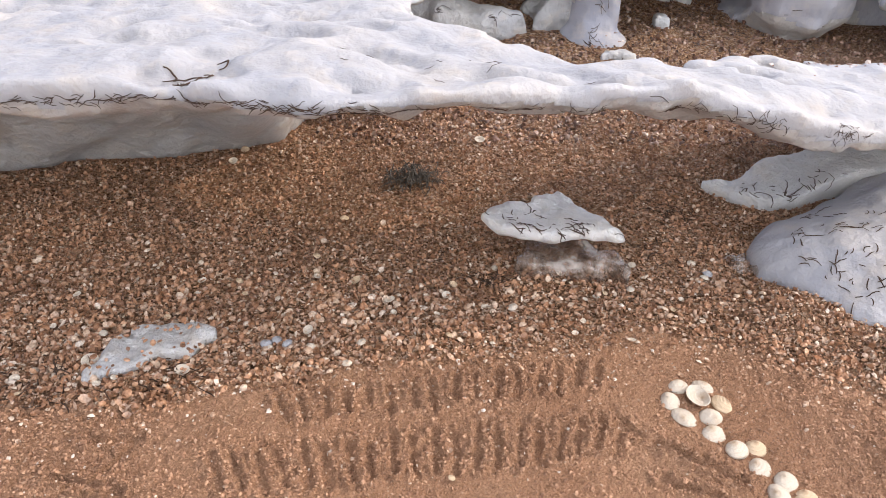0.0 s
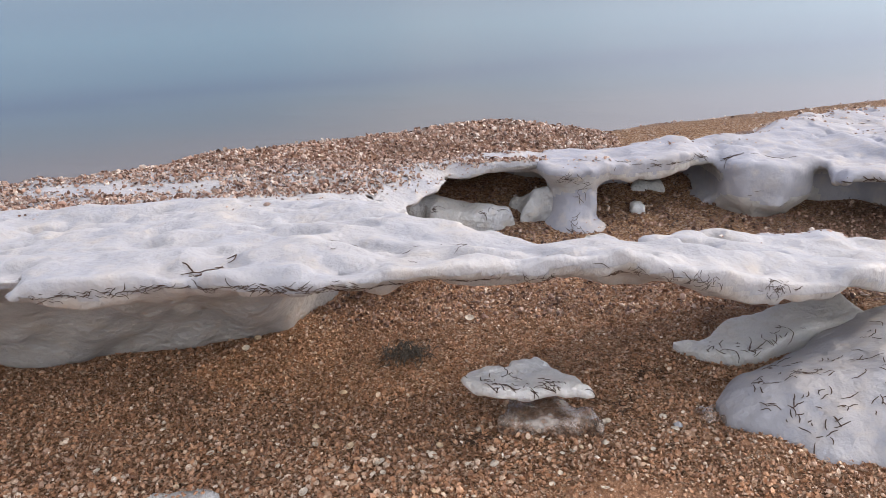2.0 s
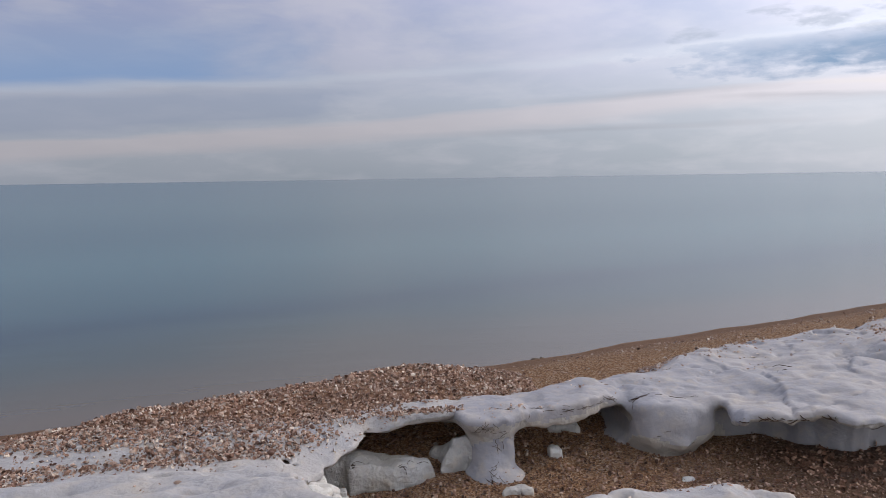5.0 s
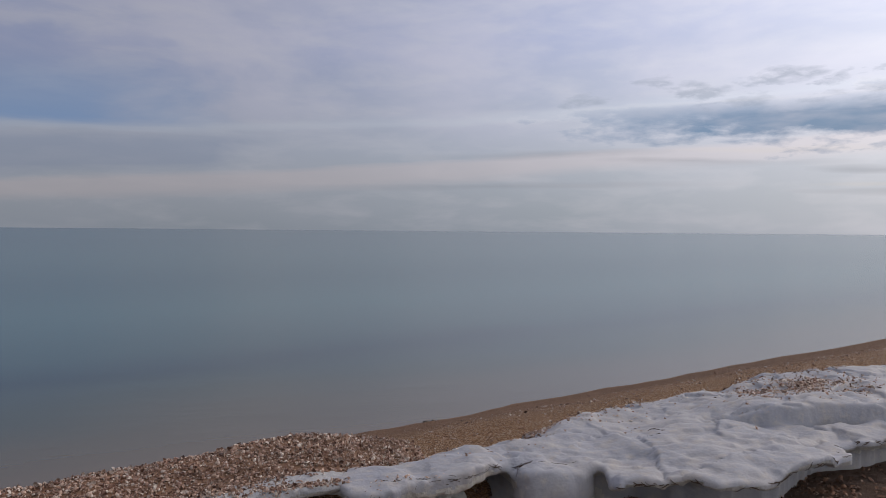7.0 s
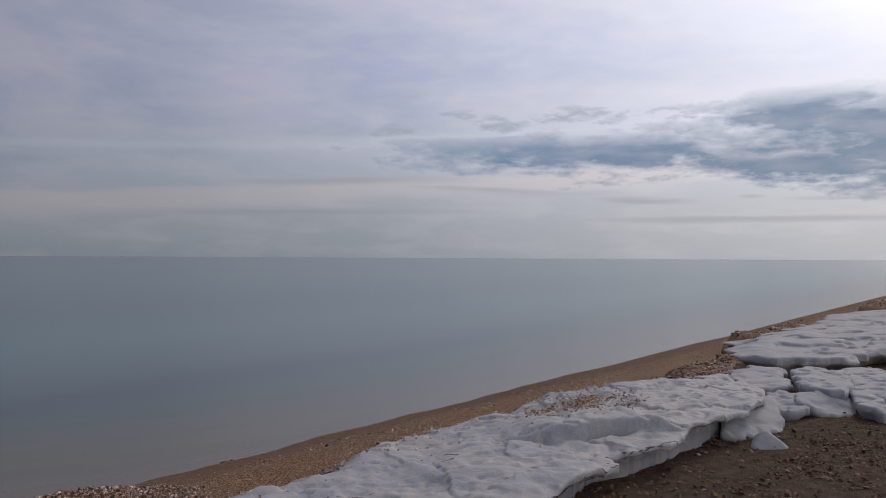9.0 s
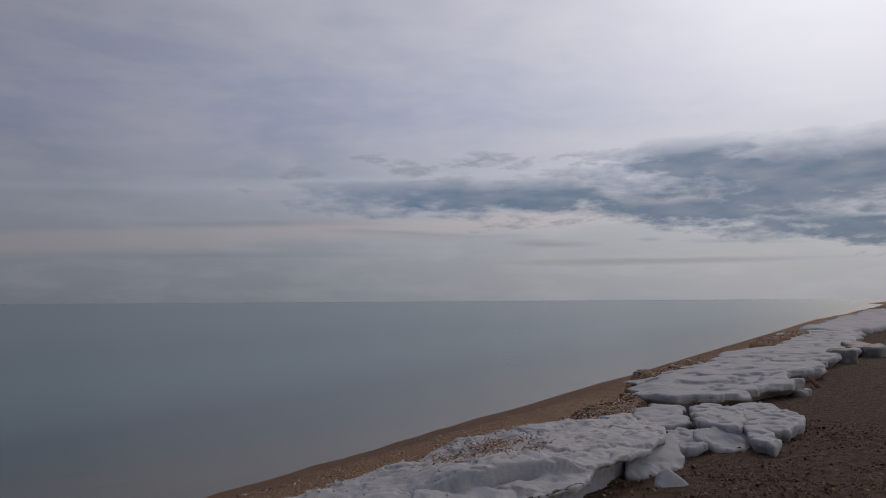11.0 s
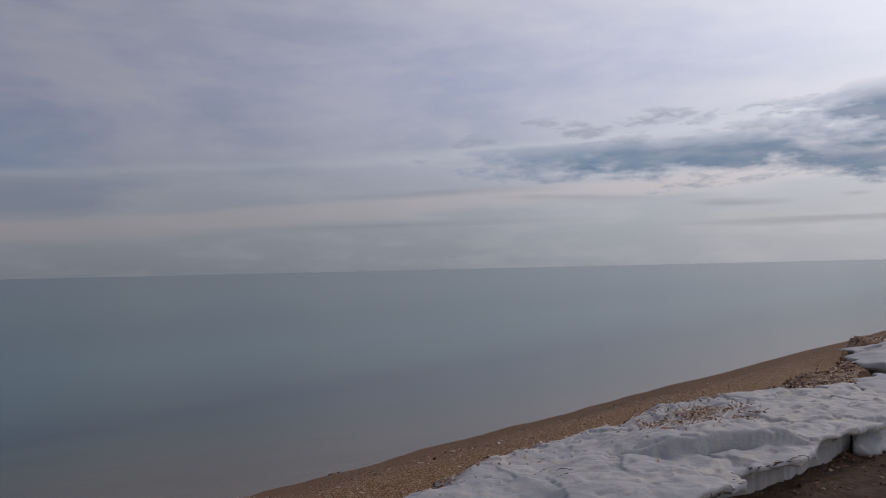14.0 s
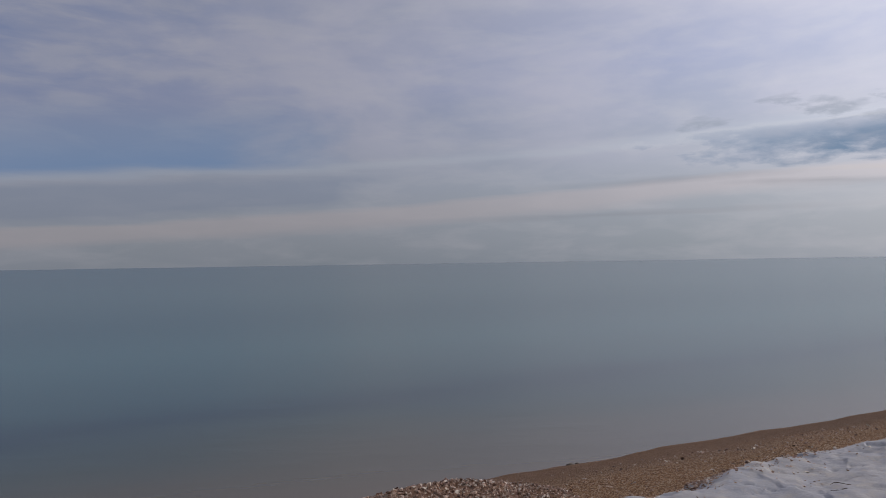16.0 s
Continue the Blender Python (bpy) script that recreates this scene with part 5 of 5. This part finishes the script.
    keep = ((s > 0.5) & (s < 2.0) & (rng.random(n) < 0.06 + 0.9 * smoothstep(0.95, 1.5, s + 0.25 * fbm(x * 2, y * 2, 0 * x + 5, 2)))) | ((s > 9) & (x > 2.0))
    x, y = x[keep], y[keep]
    shell_stuff("beach_shells", "scattered brown shells on the beach beside the ice", on_ground(x, y), np.clip(rng.lognormal(math.log(0.0062), 0.4, len(x)), 0.003, 0.014), MOUNDS, rng, (5, 1), 0.6, 0.3, 0.15)


CRUMB = shell_material("sand_crumb", [(0.0, (0.25, 0.138, 0.085)), (0.5, (0.396, 0.233, 0.146)), (1.0, (0.53, 0.345, 0.228))], 0.85)
# damp shell tones, darkened further to hold the gully's shade in the colour
DAMP_SHADED = shell_material("damp_shaded_shell", [(0.0, (0.05, 0.024, 0.015)), (0.3, (0.15, 0.078, 0.052)), (0.6, (0.25, 0.145, 0.102)), (0.85, (0.33, 0.225, 0.180)), (1.0, (0.50, 0.41, 0.34))], 0.3)
MOUNDS = shell_material("heap_shell", [(0.0, (0.075, 0.040, 0.030)), (0.22, (0.24, 0.138, 0.102)), (0.48, (0.39, 0.266, 0.212)), (0.72, (0.49, 0.380, 0.320)), (0.88, (0.44, 0.395, 0.375)), (1.0, (0.76, 0.71, 0.66))])
build_shells()


# ---------------------------------------------------------------- single shells that can be told apart
def cockle_mesh(name, ribs=22, rings=9, height=0.40, seed=0):
    """A cockle valve one unit in half width: ribbed, with its beak to +y, a thickness and a rolled rim."""
    rnd = random.Random(seed)
    bm = bmesh.new()
    n = ribs * 2
    skins = []
    for inner in (0, 1):
        rows = []
        for r in range(1, rings + 1):
            t = r / rings
            row = []
            for i in range(n):
                a = 2 * math.pi * i / n
                rib = 1 + (0.018 if i % 2 else -0.018) * t * (1 - inner)
                wide = math.cos(a) * t * (1.0 + 0.06 * math.sin(a)) * rib
                long = math.sin(a) * t * 0.84 * rib + 0.42 * (1 - t) ** 1.3
                z = height * (1 - t ** 2.1) * (1.0 if not inner else 0.86) - 0.02 * inner + (0.008 if i % 2 else -0.008) * (1 - inner)
                z += 0.012 * math.sin(t * 17 + seed) * (1 - inner) * t
                row.append(bm.verts.new((wide * (1 - 0.05 * inner), long * (1 - 0.05 * inner), z)))
            rows.append(row)
        apex = bm.verts.new((0, 0.46, height * 1.02 * (1 if not inner else 0.85)))
        for i in range(n):
            j = (i + 1) % n
            loop = [apex, rows[0][i], rows[0][j]]
            bm.faces.new(loop if not inner else loop[::-1])
            for r in range(rings - 1):
                loop = [rows[r][i], rows[r + 1][i], rows[r + 1][j], rows[r][j]]
                bm.faces.new(loop if not inner else loop[::-1])
        skins.append(rows[-1])
    for i in range(n):
        j = (i + 1) % n
        bm.faces.new([skins[0][i], skins[1][i], skins[1][j], skins[0][j]])
    me = bpy.data.meshes.new(name)
    bm.to_mesh(me)
    bm.free()
    for f in me.polygons:
        f.use_smooth = True
    me.materials.append(COCKLE)
    return me


def gz(x, y):
    return float(ground_height(np.array([x]), np.array([y]))[0])


def cockle_material(name, pale, band, beak):
    m, k, p = material(name, 0.42, 0.45)
    r = k.add("ShaderNodeObjectInfo").outputs["Random"]
    pos = k.add("ShaderNodeTexCoord").outputs["Object"]
    sep = k.add("ShaderNodeSeparateXYZ")
    k.link(pos, sep.inputs[0])
    dy = k.math("SUBTRACT", sep.outputs[1], 0.46)
    dist = k.math("SQRT", k.math("ADD", k.math("MULTIPLY", sep.outputs[0], sep.outputs[0]), k.math("MULTIPLY", dy, dy)))
    wob = k.noise(pos, 3.0, 4.0, 0.6)
    rings = k.math("SINE", k.math("ADD", k.math("MULTIPLY", dist, 21.0), k.math("ADD", k.math("MULTIPLY", wob, 5.0), k.math("MULTIPLY", r, 6.0))))
    col = k.mix(k.math("MULTIPLY", k.ramp(rings, [(0.45, 0.0), (1.0, 1.0)]), k.math("ADD", 0.06, k.math("MULTIPLY", r, 0.28))), pale, band)
    col = k.mix(k.math("MULTIPLY", k.ramp(dist, [(0.0, 1.0), (0.45, 0.0)]), k.math("ADD", 0.3, k.math("MULTIPLY", r, 0.6))), col, beak)
    dirt = k.noise(pos, 9.0, 5.0, 0.65)
    col = k.mix(k.math("MULTIPLY", k.ramp(dirt, [(0.52, 0.0), (0.72, 1.0)]), 0.55), col, (0.42, 0.29, 0.19))
    k.link(col, p.inputs["Base Color"])
    bump(k, p, k.math("ADD", k.math("MULTIPLY", rings, 0.10), dirt), 0.4, 0.02)
    return m


def lay(me, name, x, y, half, yaw, tilt, turned, label, group, mat=None, z=None):
    ob = new(name, me)
    rx = 180 if turned else 0
    h = gz(x, y) if z is None else z
    lift = 0.36 * half if turned else -0.001
    ob.matrix_world = pose(x, y, h + lift + 0.0005, rx + tilt, 0, yaw) @ Matrix.Scale(half * 0.94, 4)
    return tagged(ob, label, "shell", group)


def build_flower():
    kinds = [cockle_mesh("cockle_valve", seed=i, height=h) for i, h in enumerate((0.44, 0.50, 0.38))]
    tan = cockle_mesh("cockle_valve", seed=5, height=0.46)
    tan.materials.clear()
    tan.materials.append(TAN)
    heart = "cockle shells laid out as a flower"
    white, flat = "white ribbed cockle shell laid on the sand", "white cockle shell turned hollow side up"
    petals = [(0.381, 0.745, 0.0225, 100, True, 0), (0.340, 0.741, 0.0195, 70, False, 0), (0.361, 0.770, 0.0185, 20, False, 1), (0.399, 0.769, 0.0195, -30, False, 0), (0.417, 0.736, 0.0195, -75, False, 3),
              (0.352, 0.710, 0.0215, 140, False, 2), (0.392, 0.711, 0.0200, 200, False, 1), (0.387, 0.679, 0.0205, 30, False, 2)]
    stem = [(0.411, 0.652, 0.0195, 35, False, 0), (0.440, 0.655, 0.0175, 10, False, 3), (0.433, 0.622, 0.0195, 50, False, 2), (0.461, 0.598, 0.0215, 40, False, 0), (0.442, 0.578, 0.0195, 90, False, 1), (0.478, 0.574, 0.0185, 20, False, 3)]
    for i, (x, y, half, yaw, up, kind) in enumerate(petals + stem):
        me = tan if kind == 3 else kinds[kind]
        lab = flat if up else ("tan-brown ribbed cockle shell laid on the sand" if kind == 3 else white)
        lay(me, "cockle_shell", x, y, half, yaw, 0 if up else (i * 7) % 13 - 6, up, lab, heart if i < len(petals) else "cockle shells laid as the flower's stem")
    rng = random.Random(4)
    loose = [(-0.196, 1.257, 0.0105), (0.122, 0.957, 0.0115), (0.112, 1.614, 0.014), (0.481, 1.087, 0.009), (-0.237, 1.115, 0.009), (-0.093, 0.967, 0.011), (-0.434, 1.034, 0.009), (-0.475, 1.492, 0.012), (-0.463, 1.565, 0.012),
             (-0.552, 0.819, 0.014), (-0.407, 0.802, 0.0125), (-0.426, 0.898, 0.009), (-0.156, 1.028, 0.011), (0.007, 0.986, 0.009), (0.491, 1.04, 0.010), (-0.225, 0.89, 0.011), (0.002, 0.606, 0.006)]
    for _ in range(46):
        x = rng.uniform(-0.7, 0.45)
        loose.append((x, 0.83 + 0.12 * x + rng.uniform(-0.02, 0.26), rng.uniform(0.0055, 0.0095)))
    for i, (x, y, half) in enumerate(loose):
        lay(kinds[i % 3] if i % 4 else tan, "loose_shell", x, y, half, rng.uniform(0, 360), rng.uniform(-22, 22), rng.random() < 0.6, "small pale cockle shell lying on broken shells" if i % 4 else "small tan cockle shell lying on broken shells", "loose shells on the bank", z=gz(x, y) + 0.004)
    dark = cockle_mesh("cockle_valve", seed=8, height=0.5)
    dark.materials.clear()
    dark.materials.append(SLATE)
    for x, y in ((-0.273, 0.872), (-0.255, 0.862), (-0.290, 0.865), (0.50, 1.05)):
        lay(dark, "loose_shell", x, y, 0.0105, rng.uniform(0, 360), rng.uniform(-20, 20), False, "small blue-grey cockle shell lying on broken shells", "loose shells on the bank", z=gz(x, y) + 0.005)


COCKLE = cockle_material("white_cockle_shell", (0.61, 0.54, 0.45), (0.52, 0.39, 0.27), (0.45, 0.31, 0.19))
TAN = cockle_material("tan_cockle_shell", (0.60, 0.46, 0.31), (0.42, 0.29, 0.18), (0.34, 0.21, 0.13))
SLATE = cockle_material("slate_cockle_shell", (0.36, 0.37, 0.40), (0.18, 0.19, 0.22), (0.14, 0.13, 0.14))
build_flower()


# ---------------------------------------------------------------- seaweed
def weed(name, tree, strands, label, group, rng, width=0.0009, snap=0.03, joined=False, kink=0.25):
    """A clump of dry strands that cling to the surface below them: each strand is a start, a heading, a length and a bend."""
    made = []
    for start, head, length, bend in strands:
        loft = rng.random() if joined else 1.0
        n = max(4, int(length / 0.006))
        p, h, path = Vector(start), Vector(head).normalized(), []
        for i in range(n + 1):
            near = tree.find_nearest(p, 0.25)
            if near[0] is None:
                break
            lift = width * 0.7 + snap * 0.06 * loft * (abs(math.sin(i * 0.9 + length * 90)) if snap < 0.3 else 0.25 + 0.75 * math.sin(math.pi * i / n))
            q = near[0] + near[1] * lift
            path.append((q, near[1]))
            h = (h - near[1] * h.dot(near[1])).normalized()
            h = Matrix.Rotation(bend / n + rng.uniform(-kink, kink), 3, near[1]) @ h
            p = q + h * (length / n)
        if len(path) < 3:
            continue
        m = len(path)
        pts, faces = [], []
        for i, (q, nor) in enumerate(path):
            t = (path[min(i + 1, m - 1)][0] - path[max(i - 1, 0)][0]).normalized()
            side = t.cross(nor).normalized() if t.cross(nor).length > 1e-5 else Vector((1, 0, 0))
            w = width * (0.45 + 0.55 * math.sin(math.pi * min(0.92, max(0.1, i / (m - 1)))))
            for v in (q + side * w, q + nor * w * 0.9, q - side * w, q - nor * w * 0.5):
                pts.append(tuple(v))
        for i in range(m - 1):
            a, b = i * 4, (i + 1) * 4
            for c in range(4):
                e = (c + 1) % 4
                faces.append((a + c, b + c, b + e, a + e))
        faces.append((3, 2, 1, 0))
        e = (m - 1) * 4
        faces.append((e, e + 1, e + 2, e + 3))
        made.append((pts, faces))
    if not made:
        return None
    if joined:
        pts, faces = [], []
        for p, f in made:
            n = len(pts)
            pts += p
            faces += [tuple(i + n for i in q) for q in f]
        return tagged(new(name, mesh_from(name, pts, faces, FELT if "grey" in label else WEED)), label, "seaweed", kind="stuff")
    base = new(name)
    base.empty_display_size = 0.02
    base.location = made[0][0][0]
    tagged(base, label, "seaweed", group)
    for i, (p, f) in enumerate(made):
        part("stalk" if not i else "blade" if width > 0.0012 else "strand", np.array(p) - np.array(made[0][0][0]), f, WEED, base)
    return base


def build_weed():
    rng = random.Random(11)
    ledge = tree_of(SURFACES[1:2])
    clumps = [(-0.64, 14), (-0.57, 12), (-0.51, 16), (-0.46, 12), (-0.39, 14), (-0.31, 16), (-0.26, 16), (-0.23, 18), (-0.19, 12), (-0.15, 16), (-0.10, 18), (-0.05, 12), (0.01, 8), (0.08, 10), (0.11, 10), (0.18, 9), (0.22, 10),
              (0.35, 12), (0.38, 16), (0.45, 8), (0.49, 12), (0.53, 14), (0.66, 16), (0.69, 16), (0.80, 9), (0.95, 12), (1.08, 12)]
    for x, n in clumps:
        y0 = float(np.interp(x, LEDGE_X, LEDGE_Y)) - 0.015
        z0 = float(np.interp(x, LEDGE_X, LEDGE_Z))
        down = 0.016 - 0.012 * max(0.0, min(1.0, x / 0.4))
        strands = []
        tangle = x > 0.14
        for _ in range(n + (0 if tangle else 3)):
            a = rng.gauss(0, 1.1 if tangle else 0.2) + (math.pi if rng.random() < 0.5 else 0)
            strands.append(((x + rng.gauss(0, 0.013 if tangle else 0.028), y0 + rng.uniform(-0.012, 0.012), z0 - down + rng.gauss(0, 0.006 if tangle else 0.0035)), (math.cos(a), 0.1 * math.sin(a), (0.9 if tangle else 0.15) * math.sin(a)), rng.uniform(0.008, 0.028) if tangle else rng.uniform(0.006, 0.024), rng.gauss(0, 1.4 if tangle else 0.35)))
        weed("seaweed_clump", ledge, strands, "dark dry seaweed frozen along the ledge's lip", "seaweed along the ledge", rng, 0.00065, 0.03, kink=0.55 if tangle else 0.45)
    # the loops and the single long blades
    one = [((-0.42, 1.0, 0.38), (1, 0.25, 0), 0.055, -0.3), ((-0.37, 1.0, 0.385), (1, 0.1, 0), 0.05, 2.8), ((-0.40, 0.985, 0.38), (1, -0.4, 0), 0.05, 1.0), ((-0.425, 1.03, 0.38), (1, 0.1, 0), 0.045, -1.6), ((-0.35, 1.035, 0.385), (1, -0.1, 0), 0.05, 4.0), ((-0.385, 0.97, 0.38), (0.4, 0.5, 0), 0.03, 0.6), ((-0.375, 0.975, 0.38), (-0.5, 0.4, 0), 0.03, -0.8)]
    weed("seaweed_clump", ledge, one, "looped dark seaweed blades lying on white ice", "seaweed along the ledge", rng, 0.0018)
    face = [((-0.655, 1.1, 0.262), (-0.067, 0, -0.08), 0.11, -0.2), ((-0.57, 1.1, 0.228), (1, 0, -0.02), 0.075, 0.2), ((-0.52, 1.1, 0.262), (0.3, 0, -1), 0.02, 0.3), ((-0.46, 1.1, 0.265), (1, 0, 0.4), 0.03, 0.4), ((-0.44, 1.1, 0.29), (1, 0, 0), 0.025, 0.2)]
    weed("seaweed_clump", ledge, face, "single seaweed blades frozen in the ledge's underside", "seaweed along the ledge", rng, 0.0015, kink=0.12)
    thin = [((rng.uniform(-0.3, 0.35), rng.uniform(1.02, 1.2), 0.36), (rng.uniform(-1, 1), rng.uniform(-1, 1), 0), rng.uniform(0.012, 0.04), rng.gauss(0, 0.7)) for _ in range(22)]
    weed("seaweed_clump", ledge, thin, "thin seaweed bits scattered over the white ledge", "seaweed along the ledge", rng, 0.0007)
    # on the loose ice
    for ob_index, spots, label in ((LOOSE["ice_chunk"], [(0.113, 1.048), (0.145, 1.067), (0.175, 1.06), (0.22, 1.087), (0.223, 1.045), (0.269, 1.035), (0.16, 1.04)], "dark seaweed blades frozen into the flat ice chunk"),
                                   (LOOSE["ice_lump"], [(0.649, 1.095), (0.762, 1.127), (0.71, 0.997), (0.667, 0.96), (0.757, 0.999), (0.69, 0.92), (0.773, 1.083), (0.63, 1.03), (0.85, 1.15), (0.95, 1.2), (0.83, 0.98), (0.9, 1.05), (0.72, 1.2), (1.0, 1.1)], "dark seaweed bits frozen into the big ice lump"),
                                   (LOOSE["ice_wedge"], [(0.72, 1.30), (0.78, 1.30), (0.82, 1.36), (0.75, 1.25), (0.66, 1.31)], "seaweed bits on the pointed ice wedge"),
                                   (LOOSE["ice_block"], [(0.05, 2.22), (0.2, 2.24), (0.28, 2.26)], "seaweed bits on the ice block in the hollow")):
        tree = tree_of(SURFACES[ob_index:ob_index + 1])
        for x, y in spots:
            strands = []
            for i in range(rng.randint(6, 9)):
                a = rng.gauss(0.2, 1.0)
                strands.append(((x + rng.gauss(0, 0.02), y + rng.gauss(0, 0.018), 0.12), (math.cos(a), math.sin(a), 0), rng.uniform(0.006, 0.026) if i else rng.uniform(0.03, 0.07), rng.gauss(0, 0.9)))
            weed("seaweed_bits", tree, strands, label, "seaweed on loose ice", rng, 0.0011, 0.03, kink=0.34)
    pillar = tree_of(SURFACES[LOOSE["pillar"]:LOOSE["pillar"] + 1])
    for i in range(14):
        x, z = rng.uniform(0.48, 0.63), rng.uniform(-0.09, 0.12)
        strands = [((x + rng.gauss(0, 0.012), 2.25, z + rng.gauss(0, 0.012)), (rng.choice((-1, 1)), 0, rng.gauss(0, 0.8)), rng.uniform(0.015, 0.045), rng.gauss(0, 0.8)) for _ in range(3)]
        weed("seaweed_bits", pillar, strands, "dark seaweed bits frozen into the ice pillar", "seaweed on the shelf", rng, 0.001)
    shelf = tree_of(SURFACES[2:3])
    # a dark thread of weed along the rim of the plates
    for i in range(60):
        u = rng.uniform(0.62, 3.3)
        w = float(np.interp(u, [0.55, 0.68, 0.99, 1.18, 1.40, 1.5, 1.72, 1.84, 2.14, 2.46, 2.68, 2.78, 2.95, 3.3], [2.36, 2.47, 2.5, 2.62, 2.60, 2.27, 2.21, 2.12, 2.15, 2.25, 2.36, 2.52, 2.50, 2.52]))
        strands = [((u + rng.gauss(0, 0.035), w - 0.02, float(np.interp(u, SHELF_Z_X, SHELF_Z_Z)) - 0.03 + rng.gauss(0, 0.004)), (rng.choice((-1, 1)), 0, rng.gauss(0, 0.05)), rng.uniform(0.015, 0.05), rng.gauss(0, 0.3)) for _ in range(2)]
        weed("seaweed_bits", shelf, strands, "thin dark seaweed frozen along the shelf's rim", "seaweed on the shelf", rng, 0.0013 if u < 1.4 else 0.0022)
    for x, y, z in ((0.52, 2.26, 0.08), (0.5, 2.24, 0.03), (0.56, 2.24, 0.0), (0.58, 2.26, -0.05), (0.52, 2.25, 0.12), (1.25, 2.38, 0.0), (1.36, 2.36, -0.03), (1.48, 2.22, 0.11), (1.62, 2.18, 0.11), (1.75, 2.15, 0.12), (0.66, 2.44, 0.13), (0.8, 2.46, 0.13), (0.95, 2.48, 0.13), (2.0, 2.1, 0.12), (2.2, 2.12, 0.12), (1.1, 2.55, 0.13)):
        strands = [((x + rng.gauss(0, 0.03), y, z + rng.gauss(0, 0.012)), (rng.choice((-1, 1)), 0, rng.gauss(0, 0.3)), rng.uniform(0.01, 0.035), rng.gauss(0, 0.6)) for _ in range(2)]
        weed("seaweed_bits", shelf, strands, "dark seaweed bits frozen along the shelf's broken edge", "seaweed on the shelf", rng, 0.0011)
    for x, y in ((1.93, 2.76), (2.02, 2.83)):
        weed("twig", shelf, [((x, y, 0.2), (0.1, 0.5, 0), 0.07, 1.2), ((x, y, 0.2), (0.4, -0.3, 0), 0.02, 0)], "short dark twig lying on the ice shelf", "twigs on the shelf", rng, 0.0025)
    # a felted clump and dark strands among the shells
    sand = tree_of(SURFACES[:1])
    for x, y, n, r, label in ((-0.056, 1.413, 150, 0.038, "matted grey-green clump of seaweed among the shells"), (0.49, 1.26, 26, 0.03, "dark seaweed scraps among broken shells"), (0.09, 1.04, 30, 0.03, "dark seaweed scraps in front of the ice chunk"),
                              (-0.60, 0.77, 26, 0.06, "dark seaweed threads along the drift line"), (-0.45, 0.79, 20, 0.05, "dark seaweed threads along the drift line"), (0.42, 1.12, 14, 0.04, "dark seaweed scraps among broken shells")):
        strands = [((x + rng.gauss(0, r * 0.7), y + rng.gauss(0, r * 0.45), 0.03), (rng.uniform(-1, 1), rng.uniform(-0.4, 0.4), 0), rng.uniform(0.015, 0.05), rng.gauss(0, 1.2)) for _ in range(n)]
        weed("seaweed_mat", sand, strands, label, "", rng, 0.0014 if n > 100 else 0.0011, 0.7 if n > 100 else 0.16, True)


FELT = plain_material("felted_seaweed", (0.032, 0.028, 0.024), (0.13, 0.112, 0.095), 90.0)
LOOSE = {"pillar": 2, "ice_chunk": 3, "ice_wedge": 4, "ice_lump": 5, "ice_block": 9}
build_weed()


# ---------------------------------------------------------------- stones at the water's edge and far off
def stone(x, y, z, sx, sy, sz, seed, label, group=""):
    bm = bmesh.new()
    bmesh.ops.create_icosphere(bm, subdivisions=3, radius=1.0)
    for v in bm.verts:
        k = 1 + 0.28 * noise.noise(v.co * 1.4 + Vector((seed, 0, 0))) + 0.1 * noise.noise(v.co * 4 + Vector((0, seed, 0)))
        v.co = Vector((v.co.x * sx * k, v.co.y * sy * k, max(v.co.z, -0.45) * sz * k))
    me = bpy.data.meshes.new("stone")
    bm.to_mesh(me)
    bm.free()
    for f in me.polygons:
        f.use_smooth = True
    me.materials.append(STONE)
    ob = new("stone", me)
    ob.location = (x, y, z)
    return tagged(ob, label, "stone", group)


stone(1.37, 4.95, -0.328, 0.034, 0.018, 0.012, 1, "small dark stone at the water's edge")
stone(1.43, 4.98, -0.328, 0.015, 0.012, 0.008, 3, "tiny dark stone at the water's edge")
stone(5.0, 6.2, -0.325, 0.05, 0.03, 0.03, 5, "small dark stone on the beach slope")


def driftwood(a, b, r):
    """A weathered stake stuck aslant in the sand."""
    a, b = Vector(a), Vector(b)
    along = (b - a).normalized()
    side = along.orthogonal().normalized()
    bm = bmesh.new()
    rings = []
    for i in range(7):
        c, w = a.lerp(b, i / 6), r * (1.15 - 0.5 * i / 6) * (1 + 0.15 * noise.noise(Vector((i * 1.7, 0, 0))))
        rings.append([bm.verts.new(c - a + (Matrix.Rotation(2 * math.pi * j / 8, 3, along) @ side) * w * (1 + 0.2 * noise.noise(Vector((i, j, 3))))) for j in range(8)])
    for lo, hi in zip(rings, rings[1:]):
        for j in range(8):
            bm.faces.new((lo[j], lo[(j + 1) % 8], hi[(j + 1) % 8], hi[j]))
    bm.faces.new(rings[0][::-1])
    bm.faces.new(rings[-1])
    me = bpy.data.meshes.new("driftwood")
    bm.to_mesh(me)
    bm.free()
    me.materials.append(BANK)
    ob = new("driftwood", me)
    ob.location = a
    return tagged(ob, "short weathered stake leaning out of the sand", "wood")


driftwood((9.81, 4.14, -0.05), (9.70, 4.32, 0.15), 0.035)
